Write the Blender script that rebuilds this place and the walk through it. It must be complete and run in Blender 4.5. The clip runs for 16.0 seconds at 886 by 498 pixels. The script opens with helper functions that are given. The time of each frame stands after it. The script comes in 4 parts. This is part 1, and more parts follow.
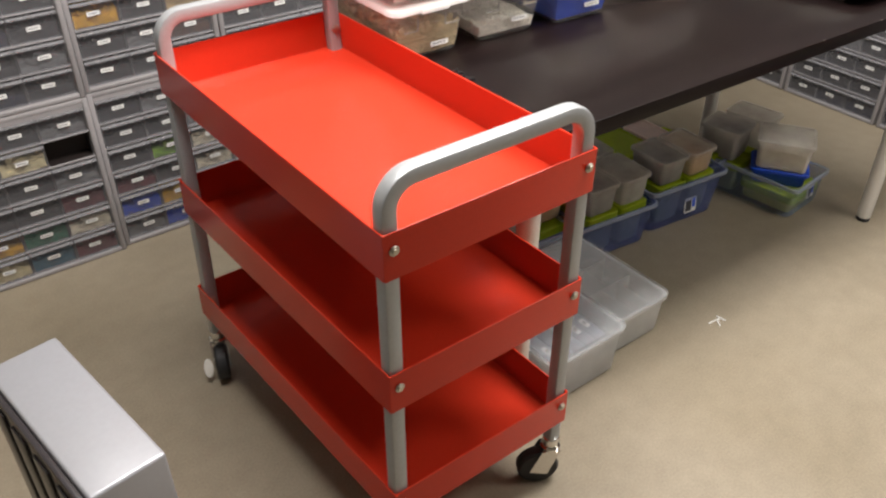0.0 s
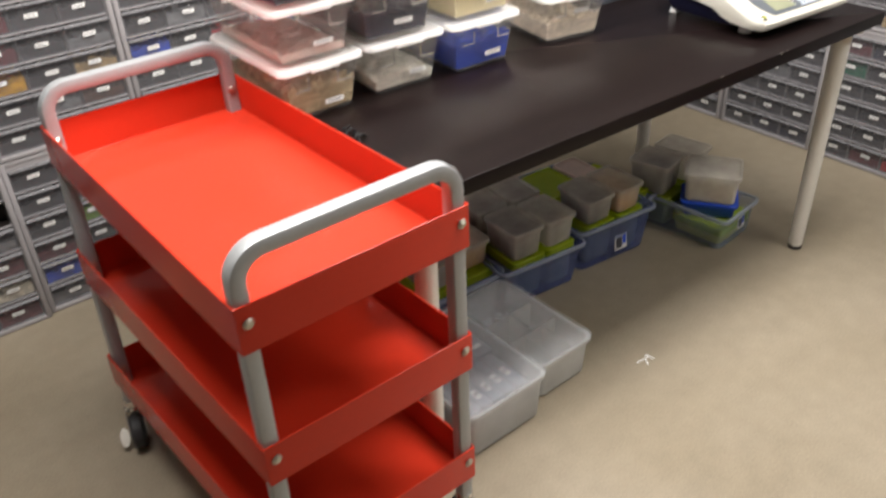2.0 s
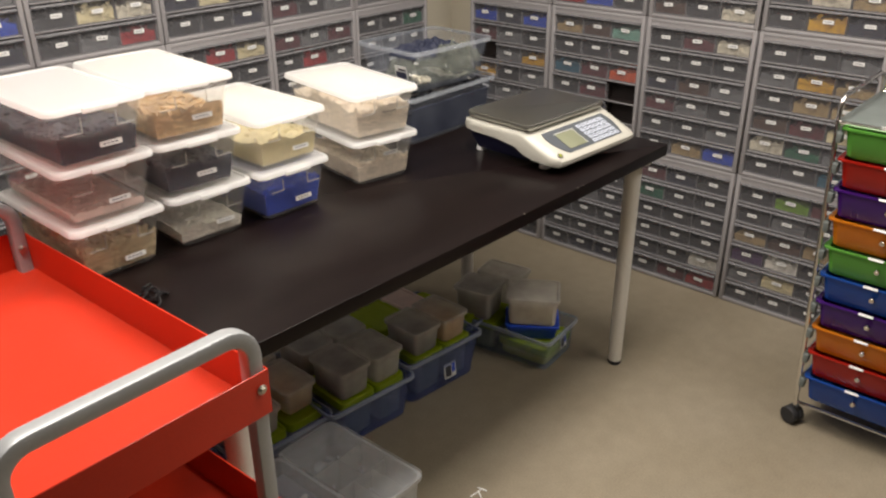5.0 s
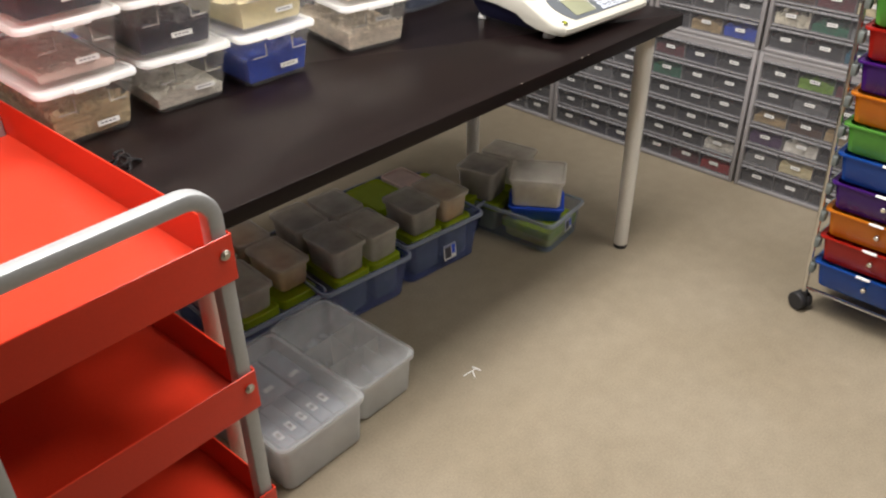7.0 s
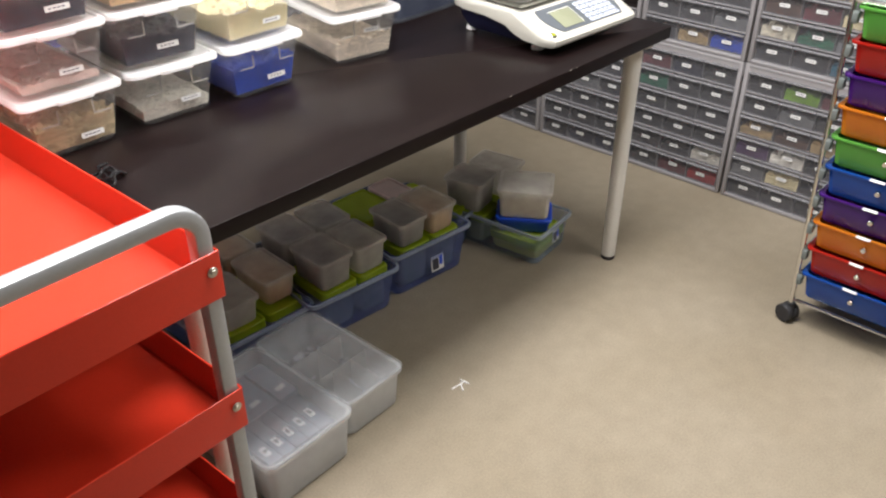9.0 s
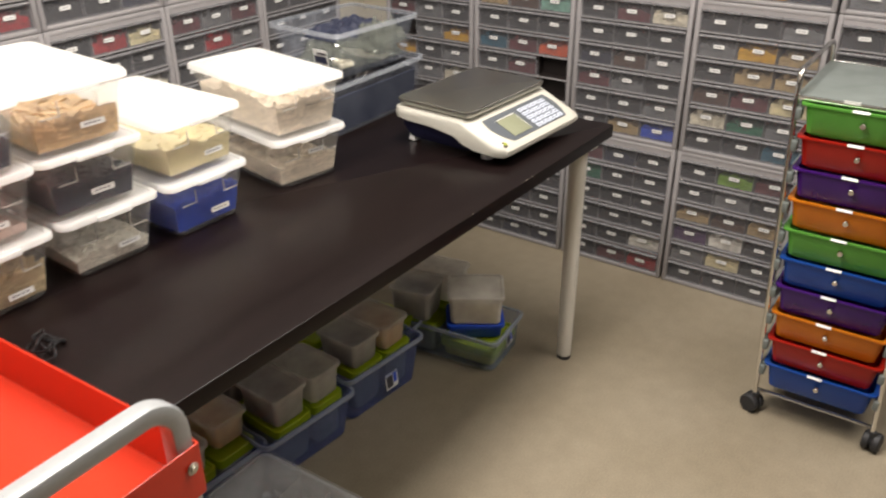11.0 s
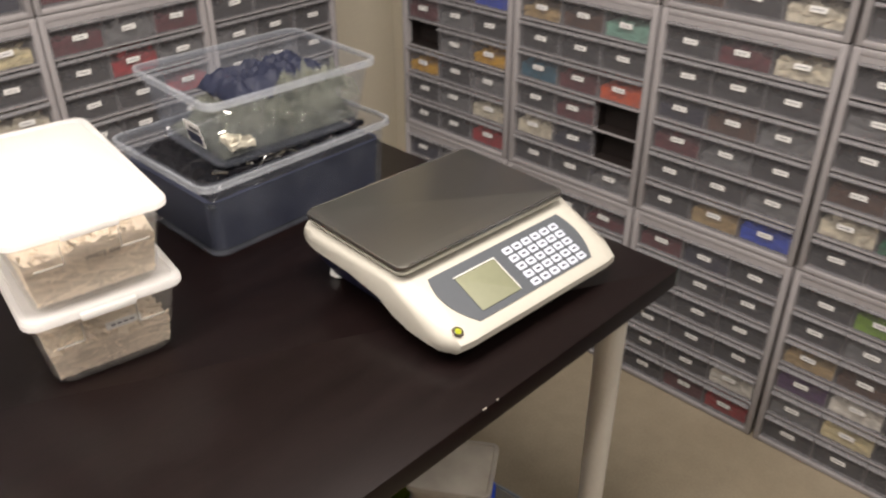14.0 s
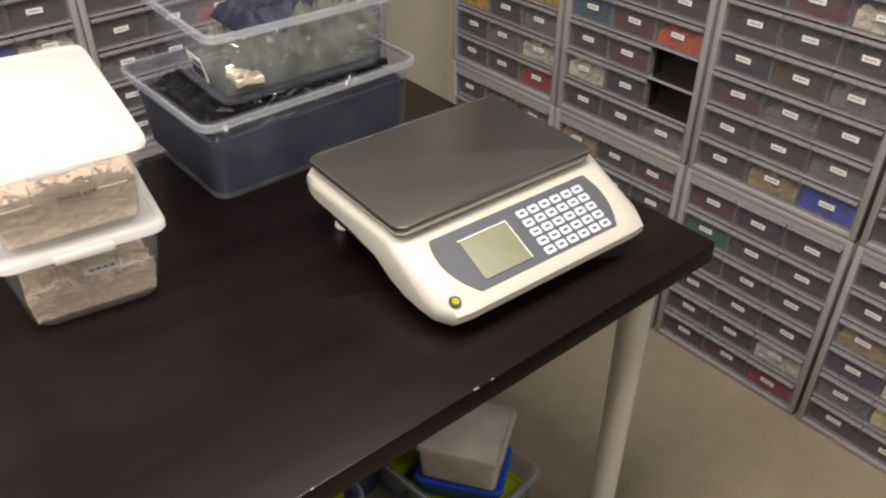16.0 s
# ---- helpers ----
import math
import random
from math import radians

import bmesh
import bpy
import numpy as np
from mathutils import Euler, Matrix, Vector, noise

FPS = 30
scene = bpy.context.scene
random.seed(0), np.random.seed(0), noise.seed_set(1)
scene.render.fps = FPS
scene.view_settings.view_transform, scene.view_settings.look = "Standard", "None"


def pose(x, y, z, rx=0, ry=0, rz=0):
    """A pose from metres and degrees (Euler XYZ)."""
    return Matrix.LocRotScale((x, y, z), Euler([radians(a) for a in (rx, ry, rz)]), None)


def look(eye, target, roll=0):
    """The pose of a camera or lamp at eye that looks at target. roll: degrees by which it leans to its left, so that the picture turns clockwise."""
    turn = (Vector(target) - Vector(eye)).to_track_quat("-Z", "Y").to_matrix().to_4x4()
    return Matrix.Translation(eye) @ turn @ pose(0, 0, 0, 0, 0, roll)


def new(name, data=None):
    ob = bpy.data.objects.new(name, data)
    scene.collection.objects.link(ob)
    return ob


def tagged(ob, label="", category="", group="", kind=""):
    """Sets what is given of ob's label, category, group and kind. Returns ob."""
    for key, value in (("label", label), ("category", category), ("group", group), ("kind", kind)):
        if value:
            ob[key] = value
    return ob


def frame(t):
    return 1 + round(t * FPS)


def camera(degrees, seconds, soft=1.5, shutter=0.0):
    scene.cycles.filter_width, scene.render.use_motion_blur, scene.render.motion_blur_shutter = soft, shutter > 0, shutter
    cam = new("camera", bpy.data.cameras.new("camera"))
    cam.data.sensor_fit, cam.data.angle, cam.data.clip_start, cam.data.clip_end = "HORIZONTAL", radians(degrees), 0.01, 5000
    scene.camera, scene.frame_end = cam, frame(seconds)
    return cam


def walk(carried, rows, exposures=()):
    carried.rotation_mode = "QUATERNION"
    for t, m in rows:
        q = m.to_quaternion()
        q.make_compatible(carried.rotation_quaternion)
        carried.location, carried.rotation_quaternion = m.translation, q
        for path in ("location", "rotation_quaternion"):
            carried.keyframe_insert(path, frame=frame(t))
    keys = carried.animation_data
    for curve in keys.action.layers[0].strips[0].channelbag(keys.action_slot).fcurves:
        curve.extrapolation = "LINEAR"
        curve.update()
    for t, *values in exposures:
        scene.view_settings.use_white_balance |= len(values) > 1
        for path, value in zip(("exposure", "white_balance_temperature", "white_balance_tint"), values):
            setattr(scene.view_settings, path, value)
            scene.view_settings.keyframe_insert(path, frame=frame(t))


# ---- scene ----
cam = camera(56.3, 16.0, soft=2.2, shutter=0.6)
PATH = [
    (0, (0.328, 0.403, 1.428), (1.295, 1.717, 0.271), 0.0),
    (0.5, (0.343, 0.396, 1.43), (1.337, 1.707, 0.292), -0.6),
    (1, (0.371, 0.382, 1.434), (1.377, 1.679, 0.291), -2.0),
    (1.5, (0.421, 0.366, 1.435), (1.402, 1.66, 0.267), -2.1),
    (2, (0.5, 0.32, 1.45), (1.512, 1.658, 0.361), -2.6),
    (2.5, (0.565, 0.317, 1.482), (1.666, 1.634, 0.454), -2.7),
    (3, (0.592, 0.286, 1.513), (1.847, 1.571, 0.634), -2.7),
    (3.2, (0.592, 0.283, 1.516), (1.876, 1.558, 0.664), -2.7),
    (5.3, (0.595, 0.296, 1.506), (1.958, 1.457, 0.615), -0.2),
    (5.5, (0.612, 0.288, 1.493), (1.962, 1.429, 0.557), -0.3),
    (6, (0.63, 0.271, 1.464), (1.941, 1.421, 0.485), -0.1),
    (6.5, (0.659, 0.266, 1.44), (1.876, 1.43, 0.361), -1.0),
    (7, (0.682, 0.269, 1.431), (1.904, 1.419, 0.343), -0.7),
    (7.5, (0.691, 0.271, 1.43), (1.9, 1.413, 0.319), -0.9),
    (8, (0.686, 0.276, 1.432), (1.915, 1.412, 0.337), -0.4),
    (10.3, (0.706, 0.398, 1.469), (2.043, 1.486, 0.454), 0.1),
    (10.5, (0.709, 0.43, 1.48), (2.09, 1.495, 0.499), 0.3),
    (11, (0.729, 0.494, 1.487), (2.192, 1.491, 0.556), -0.4),
    (11.5, (0.824, 0.546, 1.475), (2.327, 1.462, 0.524), -0.1),
    (12, (1.004, 0.566, 1.477), (2.518, 1.527, 0.591), 0.4),
    (12.5, (1.175, 0.615, 1.482), (2.647, 1.637, 0.594), 0.9),
    (13, (1.353, 0.753, 1.481), (2.831, 1.765, 0.592), 0.0),
    (13.5, (1.482, 0.825, 1.466), (2.896, 1.86, 0.501), -0.9),
    (14, (1.686, 0.82, 1.457), (2.929, 1.995, 0.421), -0.1),
    (14.5, (1.777, 0.832, 1.444), (2.887, 2.055, 0.317), 0.3),
    (15, (1.817, 0.837, 1.433), (2.913, 2.017, 0.247), 1.3),
    (15.5, (1.819, 0.841, 1.426), (2.906, 2.034, 0.245), 1.4),
    (16, (1.82, 0.835, 1.433), (2.884, 2.06, 0.264), 0.2),
]
EXPOSURE = [(0, 0.26, 6300, 10), (1.5, 0.27, 6300, 10), (2.5, 0.28, 6250, 10), (3.0, 0.04, 6550, 10), (3.2, -0.02, 6600, 10), (5.3, -0.42, 6650, 10), (6.0, -0.46, 6650, 10), (6.5, -0.14, 6600, 10),
            (7.0, 0.09, 6350, 10), (7.5, 0.31, 6050, 10), (8.2, 0.34, 6000, 10), (10.3, 0.27, 6250, 10), (10.6, 0.16, 6350, 10), (11.0, -0.06, 6600, 10), (12.5, -0.16, 6650, 12), (14.0, -0.24, 6700, 13), (16.0, -0.33, 6700, 14)]
walk(cam, [(t, look(eye, target, roll)) for t, eye, target, roll in PATH], EXPOSURE)

# ---- world, lamps ----
world = bpy.data.worlds.new("world")
scene.world = world
world.use_nodes = True
world.node_tree.nodes["Background"].inputs[0].default_value = (0.75, 0.85, 1.0, 1)
world.node_tree.nodes["Background"].inputs[1].default_value = 0.02
ROOM = (-1.9, 3.6, -2.1, 2.86, 2.62)      # x0, x1, y0, y1, ceiling height
LAMPS = ((2.05, 1.22, 68), (0.90, 1.60, 53), (2.95, 0.00, 33))
for lx, ly, power in LAMPS:
    la = bpy.data.lights.new("troffer_lamp", "AREA")
    la.shape, la.size, la.size_y, la.energy, la.color = "RECTANGLE", 1.16, 0.54, power, (1.0, 0.935, 0.87)
    new("troffer_lamp", la).matrix_world = pose(lx, ly, ROOM[4] - 0.03)


# ---- materials ----
def nodes_of(name):
    m = bpy.data.materials.new(name)
    m.use_nodes = True
    nt = m.node_tree
    return m, nt, nt.nodes["Principled BSDF"], nt.nodes["Material Output"]


def mat(name, col, rough=0.5, metal=0.0, var=0.12, scale=8.0, fine=120.0, bump=0.05, spec=0.5, coat=0.0, stretch=(1, 1, 1), rvar=0.0, rand=0.0, island=0.0):
    """Principled surface with colour that varies at two scales and fine relief."""
    m, nt, p, out = nodes_of(name)
    N, L = nt.nodes, nt.links
    tc = N.new("ShaderNodeTexCoord")
    mp = N.new("ShaderNodeMapping")
    mp.inputs["Scale"].default_value = stretch
    L.new(tc.outputs["Object"], mp.inputs["Vector"])
    big, small = N.new("ShaderNodeTexNoise"), N.new("ShaderNodeTexNoise")
    big.inputs["Scale"].default_value, small.inputs["Scale"].default_value = scale, fine
    big.inputs["Detail"].default_value, small.inputs["Detail"].default_value = 5, 3
    for n in (big, small):
        L.new(mp.outputs[0], n.inputs["Vector"])
    add = N.new("ShaderNodeMath")
    add.operation = "ADD"
    L.new(big.outputs["Fac"], add.inputs[0])
    L.new(small.outputs["Fac"], add.inputs[1])
    rng = N.new("ShaderNodeMapRange")
    rng.inputs["From Min"].default_value, rng.inputs["From Max"].default_value = 0.6, 1.4
    rng.inputs["To Min"].default_value, rng.inputs["To Max"].default_value = 1 - var, 1 + var
    L.new(add.outputs[0], rng.inputs["Value"])
    val = rng.outputs[0]
    if rand or island:
        oi = N.new("ShaderNodeObjectInfo") if rand else N.new("ShaderNodeNewGeometry")
        r2 = N.new("ShaderNodeMapRange")
        r2.inputs["To Min"].default_value, r2.inputs["To Max"].default_value = 1 - rand - island, 1 + rand + island
        L.new(oi.outputs["Random" if rand else "Random Per Island"], r2.inputs["Value"])
        mu = N.new("ShaderNodeMath")
        mu.operation = "MULTIPLY"
        L.new(val, mu.inputs[0])
        L.new(r2.outputs[0], mu.inputs[1])
        val = mu.outputs[0]
    vm = N.new("ShaderNodeVectorMath")
    vm.operation = "SCALE"
    vm.inputs[0].default_value = col
    L.new(val, vm.inputs["Scale"])
    L.new(vm.outputs[0], p.inputs["Base Color"])
    p.inputs["Roughness"].default_value, p.inputs["Metallic"].default_value = rough, metal
    p.inputs["Specular IOR Level"].default_value = spec
    p.inputs["Coat Weight"].default_value = coat
    if rvar:
        r3 = N.new("ShaderNodeMapRange")
        r3.inputs["To Min"].default_value, r3.inputs["To Max"].default_value = rough - rvar, rough + rvar
        L.new(big.outputs["Fac"], r3.inputs["Value"])
        L.new(r3.outputs[0], p.inputs["Roughness"])
    if bump:
        b = N.new("ShaderNodeBump")
        b.inputs["Strength"].default_value, b.inputs["Distance"].default_value = bump, 0.002
        L.new(small.outputs["Fac"], b.inputs["Height"])
        L.new(b.outputs[0], p.inputs["Normal"])
    return m


def clear(name, tint, body, opacity, rough=0.25, haze=0.06, glow=0.0):
    """Thin see-through plastic: light passes tinted, the rest scatters off a milky, scuffed surface."""
    m, nt, p, out = nodes_of(name)
    N, L = nt.nodes, nt.links
    p.inputs["Base Color"].default_value, p.inputs["Roughness"].default_value = (*body, 1), rough
    tr, mix, tc = N.new("ShaderNodeBsdfTransparent"), N.new("ShaderNodeMixShader"), N.new("ShaderNodeTexCoord")
    tr.inputs[0].default_value = (*tint, 1)
    nz, rng = N.new("ShaderNodeTexNoise"), N.new("ShaderNodeMapRange")
    nz.inputs["Scale"].default_value, nz.inputs["Detail"].default_value = 14, 6
    rng.inputs["From Min"].default_value, rng.inputs["From Max"].default_value = 0.3, 0.7
    rng.inputs["To Min"].default_value, rng.inputs["To Max"].default_value = opacity - haze, opacity + haze
    L.new(tc.outputs["Object"], nz.inputs["Vector"])
    L.new(nz.outputs["Fac"], rng.inputs["Value"])
    L.new(rng.outputs[0], mix.inputs[0])
    L.new(tr.outputs[0], mix.inputs[1])
    if glow:
        tl, both = N.new("ShaderNodeBsdfTranslucent"), N.new("ShaderNodeMixShader")
        tl.inputs[0].default_value, both.inputs[0].default_value = (*body, 1), glow
        L.new(p.outputs[0], both.inputs[1])
        L.new(tl.outputs[0], both.inputs[2])
        L.new(both.outputs[0], mix.inputs[2])
    else:
        L.new(p.outputs[0], mix.inputs[2])
    L.new(mix.outputs[0], out.inputs["Surface"])
    return m


M_WALL = mat("painted_wall", (0.74, 0.69, 0.57), 0.75, var=0.05, scale=2, bump=0.1)
M_CEIL = mat("ceiling_tile", (0.62, 0.61, 0.58), 0.9, var=0.04, fine=200, bump=0.3)
M_BASE = mat("vinyl_baseboard", (0.12, 0.11, 0.1), 0.5)
# unseen south and west walls, coloured dark to cut bounce light
M_WALL2 = mat("darkened_unseen_wall", (0.17, 0.16, 0.15), 0.75, var=0.06, scale=2, bump=0.1)
M_FRAME = mat("grey_plastic", (0.308, 0.295, 0.30), 0.42, var=0.08, scale=5, rand=0.05)
M_TROLRED = mat("red_powder_coat", (0.57, 0.037, 0.015), 0.23, var=0.06, scale=5, fine=260, bump=0.03, spec=0.26)
M_SILVER = mat("silver_paint", (0.375, 0.39, 0.40), 0.38, metal=0.25, var=0.08, bump=0.02)
M_BOLT = mat("zinc_bolt", (0.52, 0.50, 0.44), 0.36, metal=1.0, var=0.1, bump=0.0)
M_CHROME = mat("chrome", (0.78, 0.77, 0.75), 0.12, metal=1.0, var=0.05, bump=0.0)
M_STEEL = mat("brushed_steel", (0.40, 0.398, 0.37), 0.33, metal=1.0, var=0.05, stretch=(1, 40, 1), fine=60, bump=0.02, rvar=0.05)
M_RUBBER = mat("black_rubber", (0.02, 0.02, 0.022), 0.6)
M_TABLE = mat("black_brown_laminate", (0.0064, 0.0035, 0.0034), 0.31, var=0.40, scale=3, fine=46, stretch=(1.2, 9, 9), bump=0.05, spec=0.28, rvar=0.03)
M_CHIP = mat("bare_chipboard", (0.24, 0.21, 0.18), 0.8, var=0.2, fine=300)
M_LEG = mat("white_enamel", (0.74, 0.72, 0.66), 0.35, var=0.04, bump=0.0)
M_WHITE = mat("white_plastic", (0.83, 0.83, 0.82), 0.4, var=0.03, bump=0.02)
M_LID = mat("white_lid", (0.9, 0.9, 0.9), 0.4, var=0.03, bump=0.02)
_n, _l = M_LID.node_tree.nodes, M_LID.node_tree.links       # thin lids let some light through
_tl, _mx = _n.new("ShaderNodeBsdfTranslucent"), _n.new("ShaderNodeMixShader")
_tl.inputs[0].default_value, _mx.inputs[0].default_value = (0.95, 0.945, 0.93, 1), 0.68
_l.new(_n["Principled BSDF"].outputs[0], _mx.inputs[1])
_l.new(_tl.outputs[0], _mx.inputs[2])
_l.new(_mx.outputs[0], _n["Material Output"].inputs["Surface"])
M_PAPER = mat("label_paper", (0.8, 0.8, 0.78), 0.7, var=0.05, bump=0.0)
M_PRINT = mat("small_print", (0.2, 0.2, 0.22), 0.6, var=0.0, bump=0.0)
M_INK = mat("label_ink", (0.05, 0.05, 0.06), 0.6, var=0.0, bump=0.0)
M_SCALEW = mat("ivory_plastic", (0.50, 0.485, 0.425), 0.38, var=0.03, bump=0.03)
M_SCALEB = mat("dark_blue_plastic", (0.012, 0.013, 0.045), 0.45)
M_PANEL = mat("grey_keypad_foil", (0.080, 0.090, 0.102), 0.5, var=0.05, bump=0.0)
M_LCD = mat("lcd_glass", (0.20, 0.21, 0.135), 0.5, metal=0.0, var=0.05, bump=0.0)
M_KEY = mat("key_print", (0.54, 0.585, 0.68), 0.5, var=0.05, bump=0.0)
M_BUBBLE = mat("level_vial", (0.33, 0.36, 0.03), 0.15, bump=0.0)
M_CASE = mat("silver_case", (0.36, 0.365, 0.39), 0.36, metal=0.35, var=0.04, scale=4, bump=0.02)
M_CASED = mat("black_case_side", (0.03, 0.026, 0.028), 0.3)
M_BLACKBAG = mat("black_bag", (0.006, 0.006, 0.008), 0.13, bump=0.35, fine=50)
M_NAVY = mat("navy_cloth", (0.010, 0.014, 0.036), 0.7, bump=0.4, fine=60)
M_CABLE = mat("black_cable", (0.006, 0.006, 0.007), 0.4)

C_BOX = clear("clear_box", (0.995, 0.995, 0.99), (0.93, 0.92, 0.91), 0.115, 0.2, 0.03, 0.5)
C_TOTE = clear("clear_tote", (0.97, 0.975, 0.985), (0.46, 0.5, 0.58), 0.06, 0.28, 0.03)
C_TOTE_FLOOR = clear("frosted_tote", (0.96, 0.965, 0.97), (0.90, 0.915, 0.91), 0.58, 0.35, 0.06, 0.35)
C_LID = clear("scuffed_lid", (0.96, 0.965, 0.97), (0.82, 0.85, 0.87), 0.20, 0.3, 0.07)
C_RIM = clear("milky_rim", (0.94, 0.95, 0.96), (0.58, 0.61, 0.65), 0.26, 0.3, 0.050)
C_BIN = clear("blue_clear_bin", (0.80, 0.84, 0.98), (0.30, 0.36, 0.62), 0.30, 0.32, 0.06, 0.3)
C_BIN_RIM = clear("milky_bin_rim", (0.92, 0.94, 0.97), (0.62, 0.68, 0.74), 0.36, 0.3, 0.05)
C_BIN_PALE = clear("pale_blue_clear_bin", (0.93, 0.95, 0.98), (0.55, 0.65, 0.78), 0.20, 0.32, 0.04, 0.3)
C_FROST = clear("frosted_tub", (0.97, 0.965, 0.95), (0.94, 0.92, 0.88), 0.40, 0.4, 0.08, 0.4)
C_LIME = clear("lime_lid", (0.66, 0.86, 0.05), (0.56, 0.70, 0.02), 0.72, 0.4, 0.05, 0.3)
C_DRAWER = clear("smoke_drawer", (0.945, 0.945, 0.95), (0.29, 0.285, 0.295), 0.18, 0.25, 0.05)
C_LIP = clear("smoke_lip", (0.9, 0.9, 0.91), (0.4, 0.395, 0.41), 0.4, 0.3, 0.060)
C_TRAY = clear("smoke_tray", (0.6, 0.65, 0.63), (0.20, 0.225, 0.215), 0.7, 0.42)
C_BAG = clear("clear_bag", (0.96, 0.96, 0.95), (0.36, 0.38, 0.32), 0.15, 0.07, 0.08)

# brick-toy and part colours found in drawers, boxes and bins; black is shade in empty slots
FILL = {}
for key, col in dict(black=(0.016, 0.012, 0.011), dark=(0.042, 0.043, 0.048), grey=(0.20, 0.205, 0.21), cream=(0.80, 0.74, 0.58), yellow=(0.75, 0.42, 0.02), red=(0.45, 0.016, 0.022),
                     maroon=(0.14, 0.016, 0.025), blue=(0.012, 0.075, 0.60), navy=(0.018, 0.022, 0.05), green=(0.015, 0.17, 0.09), lime=(0.22, 0.42, 0.02),
                     orange=(0.75, 0.11, 0.02), tan=(0.5, 0.36, 0.17), brown=(0.10, 0.045, 0.025), purple=(0.09, 0.03, 0.13), teal=(0.02, 0.14, 0.22),
                     aqua=(0.25, 0.50, 0.40), white=(0.90, 0.87, 0.78), straw=(0.86, 0.76, 0.46), pale=(0.96, 0.85, 0.71), mud=(0.58, 0.47, 0.28), wood=(0.66, 0.46, 0.25),
                     limey=(0.72, 0.70, 0.13), milk=(0.62, 0.65, 0.68), amber=(0.92, 0.53, 0.12), pink=(0.72, 0.56, 0.50), slate=(0.24, 0.26, 0.32), smoke=(0.075, 0.068, 0.066)).items():
    FILL[key] = mat(key + "_pieces", col, 0.45, var=0.12, scale=30, fine=160, bump=0.1, island=0.24 if key in ("pale", "white", "cream") else 0.34 if key in ("mud", "wood") else 0.14)
C_DRAWERS = {k: clear(k + "_cart_drawer", t, b, 0.72, 0.22, 0.05) for k, t, b in (
    ("green", (0.5, 0.92, 0.3), (0.12, 0.37, 0.06)), ("red", (0.9, 0.12, 0.06), (0.42, 0.016, 0.009)), ("purple", (0.4, 0.15, 0.7), (0.065, 0.012, 0.18)),
    ("orange", (0.98, 0.55, 0.1), (0.64, 0.20, 0.012)), ("blue", (0.15, 0.4, 0.9), (0.012, 0.075, 0.36)))}


def speckle_floor():
    m, nt, p, out = nodes_of("speckled_sheet_floor")
    N, L = nt.nodes, nt.links
    tc = N.new("ShaderNodeTexCoord")

    def noise_at(s, d=4):
        n = N.new("ShaderNodeTexNoise")
        n.inputs["Scale"].default_value, n.inputs["Detail"].default_value = s, d
        L.new(tc.outputs["Object"], n.inputs["Vector"])
        return n
    fine, blot, dirt = noise_at(190, 2), noise_at(19, 4), noise_at(1.6, 6)
    r1 = N.new("ShaderNodeValToRGB")
    r1.color_ramp.elements[0].position, r1.color_ramp.elements[0].color = 0.30, (0.246, 0.210, 0.153, 1)
    r1.color_ramp.elements[1].position, r1.color_ramp.elements[1].color = 0.70, (0.292, 0.252, 0.187, 1)
    L.new(fine.outputs["Fac"], r1.inputs[0])
    r2 = N.new("ShaderNodeValToRGB")
    r2.color_ramp.elements[0].position, r2.color_ramp.elements[0].color = 0.3, (0.93, 0.925, 0.92, 1)
    r2.color_ramp.elements[1].position, r2.color_ramp.elements[1].color = 0.7, (1.05, 1.045, 1.04, 1)
    L.new(blot.outputs["Fac"], r2.inputs[0])
    r3 = N.new("ShaderNodeValToRGB")
    r3.color_ramp.elements[0].position, r3.color_ramp.elements[0].color = 0.35, (0.88, 0.865, 0.83, 1)
    r3.color_ramp.elements[1].position, r3.color_ramp.elements[1].color = 0.62, (1, 1, 1, 1)
    L.new(dirt.outputs["Fac"], r3.inputs[0])
    last = r1.outputs[0]
    for r in (r2, r3):
        mx = N.new("ShaderNodeVectorMath")
        mx.operation = "MULTIPLY"
        L.new(last, mx.inputs[0])
        L.new(r.outputs[0], mx.inputs[1])
        last = mx.outputs[0]
    L.new(last, p.inputs["Base Color"])
    rr_ = N.new("ShaderNodeMapRange")
    rr_.inputs["To Min"].default_value, rr_.inputs["To Max"].default_value = 0.3, 0.52
    L.new(dirt.outputs["Fac"], rr_.inputs["Value"])
    L.new(rr_.outputs[0], p.inputs["Roughness"])
    p.inputs["Specular IOR Level"].default_value = 0.35
    b = N.new("ShaderNodeBump")
    b.inputs["Strength"].default_value, b.inputs["Distance"].default_value = 0.012, 0.0008
    L.new(blot.outputs["Fac"], b.inputs["Height"])
    L.new(b.outputs[0], p.inputs["Normal"])
    return m


M_FLOOR = speckle_floor()


# ---- mesh helpers ----
def finish(bm, name, mats, smooth=False):
    me = bpy.data.meshes.new(name)
    bmesh.ops.recalc_face_normals(bm, faces=bm.faces)
    bm.to_mesh(me)
    bm.free()
    for m in (mats if isinstance(mats, (list, tuple)) else [mats]):
        me.materials.append(m)
    if smooth:
        for poly in me.polygons:
            poly.use_smooth = True
        me.set_sharp_from_angle(angle=radians(38))
    return me


def part(name, bm, material, parent=None, label="", at=None, smooth=True):
    """Links a bmesh (or a shared mesh) as one mesh object, under parent if given."""
    me = bm if isinstance(bm, bpy.types.Mesh) else finish(bm, name, material, smooth)
    ob = new(name, me)
    if parent:
        ob.parent = parent
    if at is not None:
        ob.matrix_basis = at
    return tagged(ob, label)


def thing(name, label, category, at=None, group="", kind=""):
    ob = new(name)
    ob.empty_display_size = 0.05
    if at is not None:
        ob.matrix_basis = at
    return tagged(ob, label, category, group, kind)


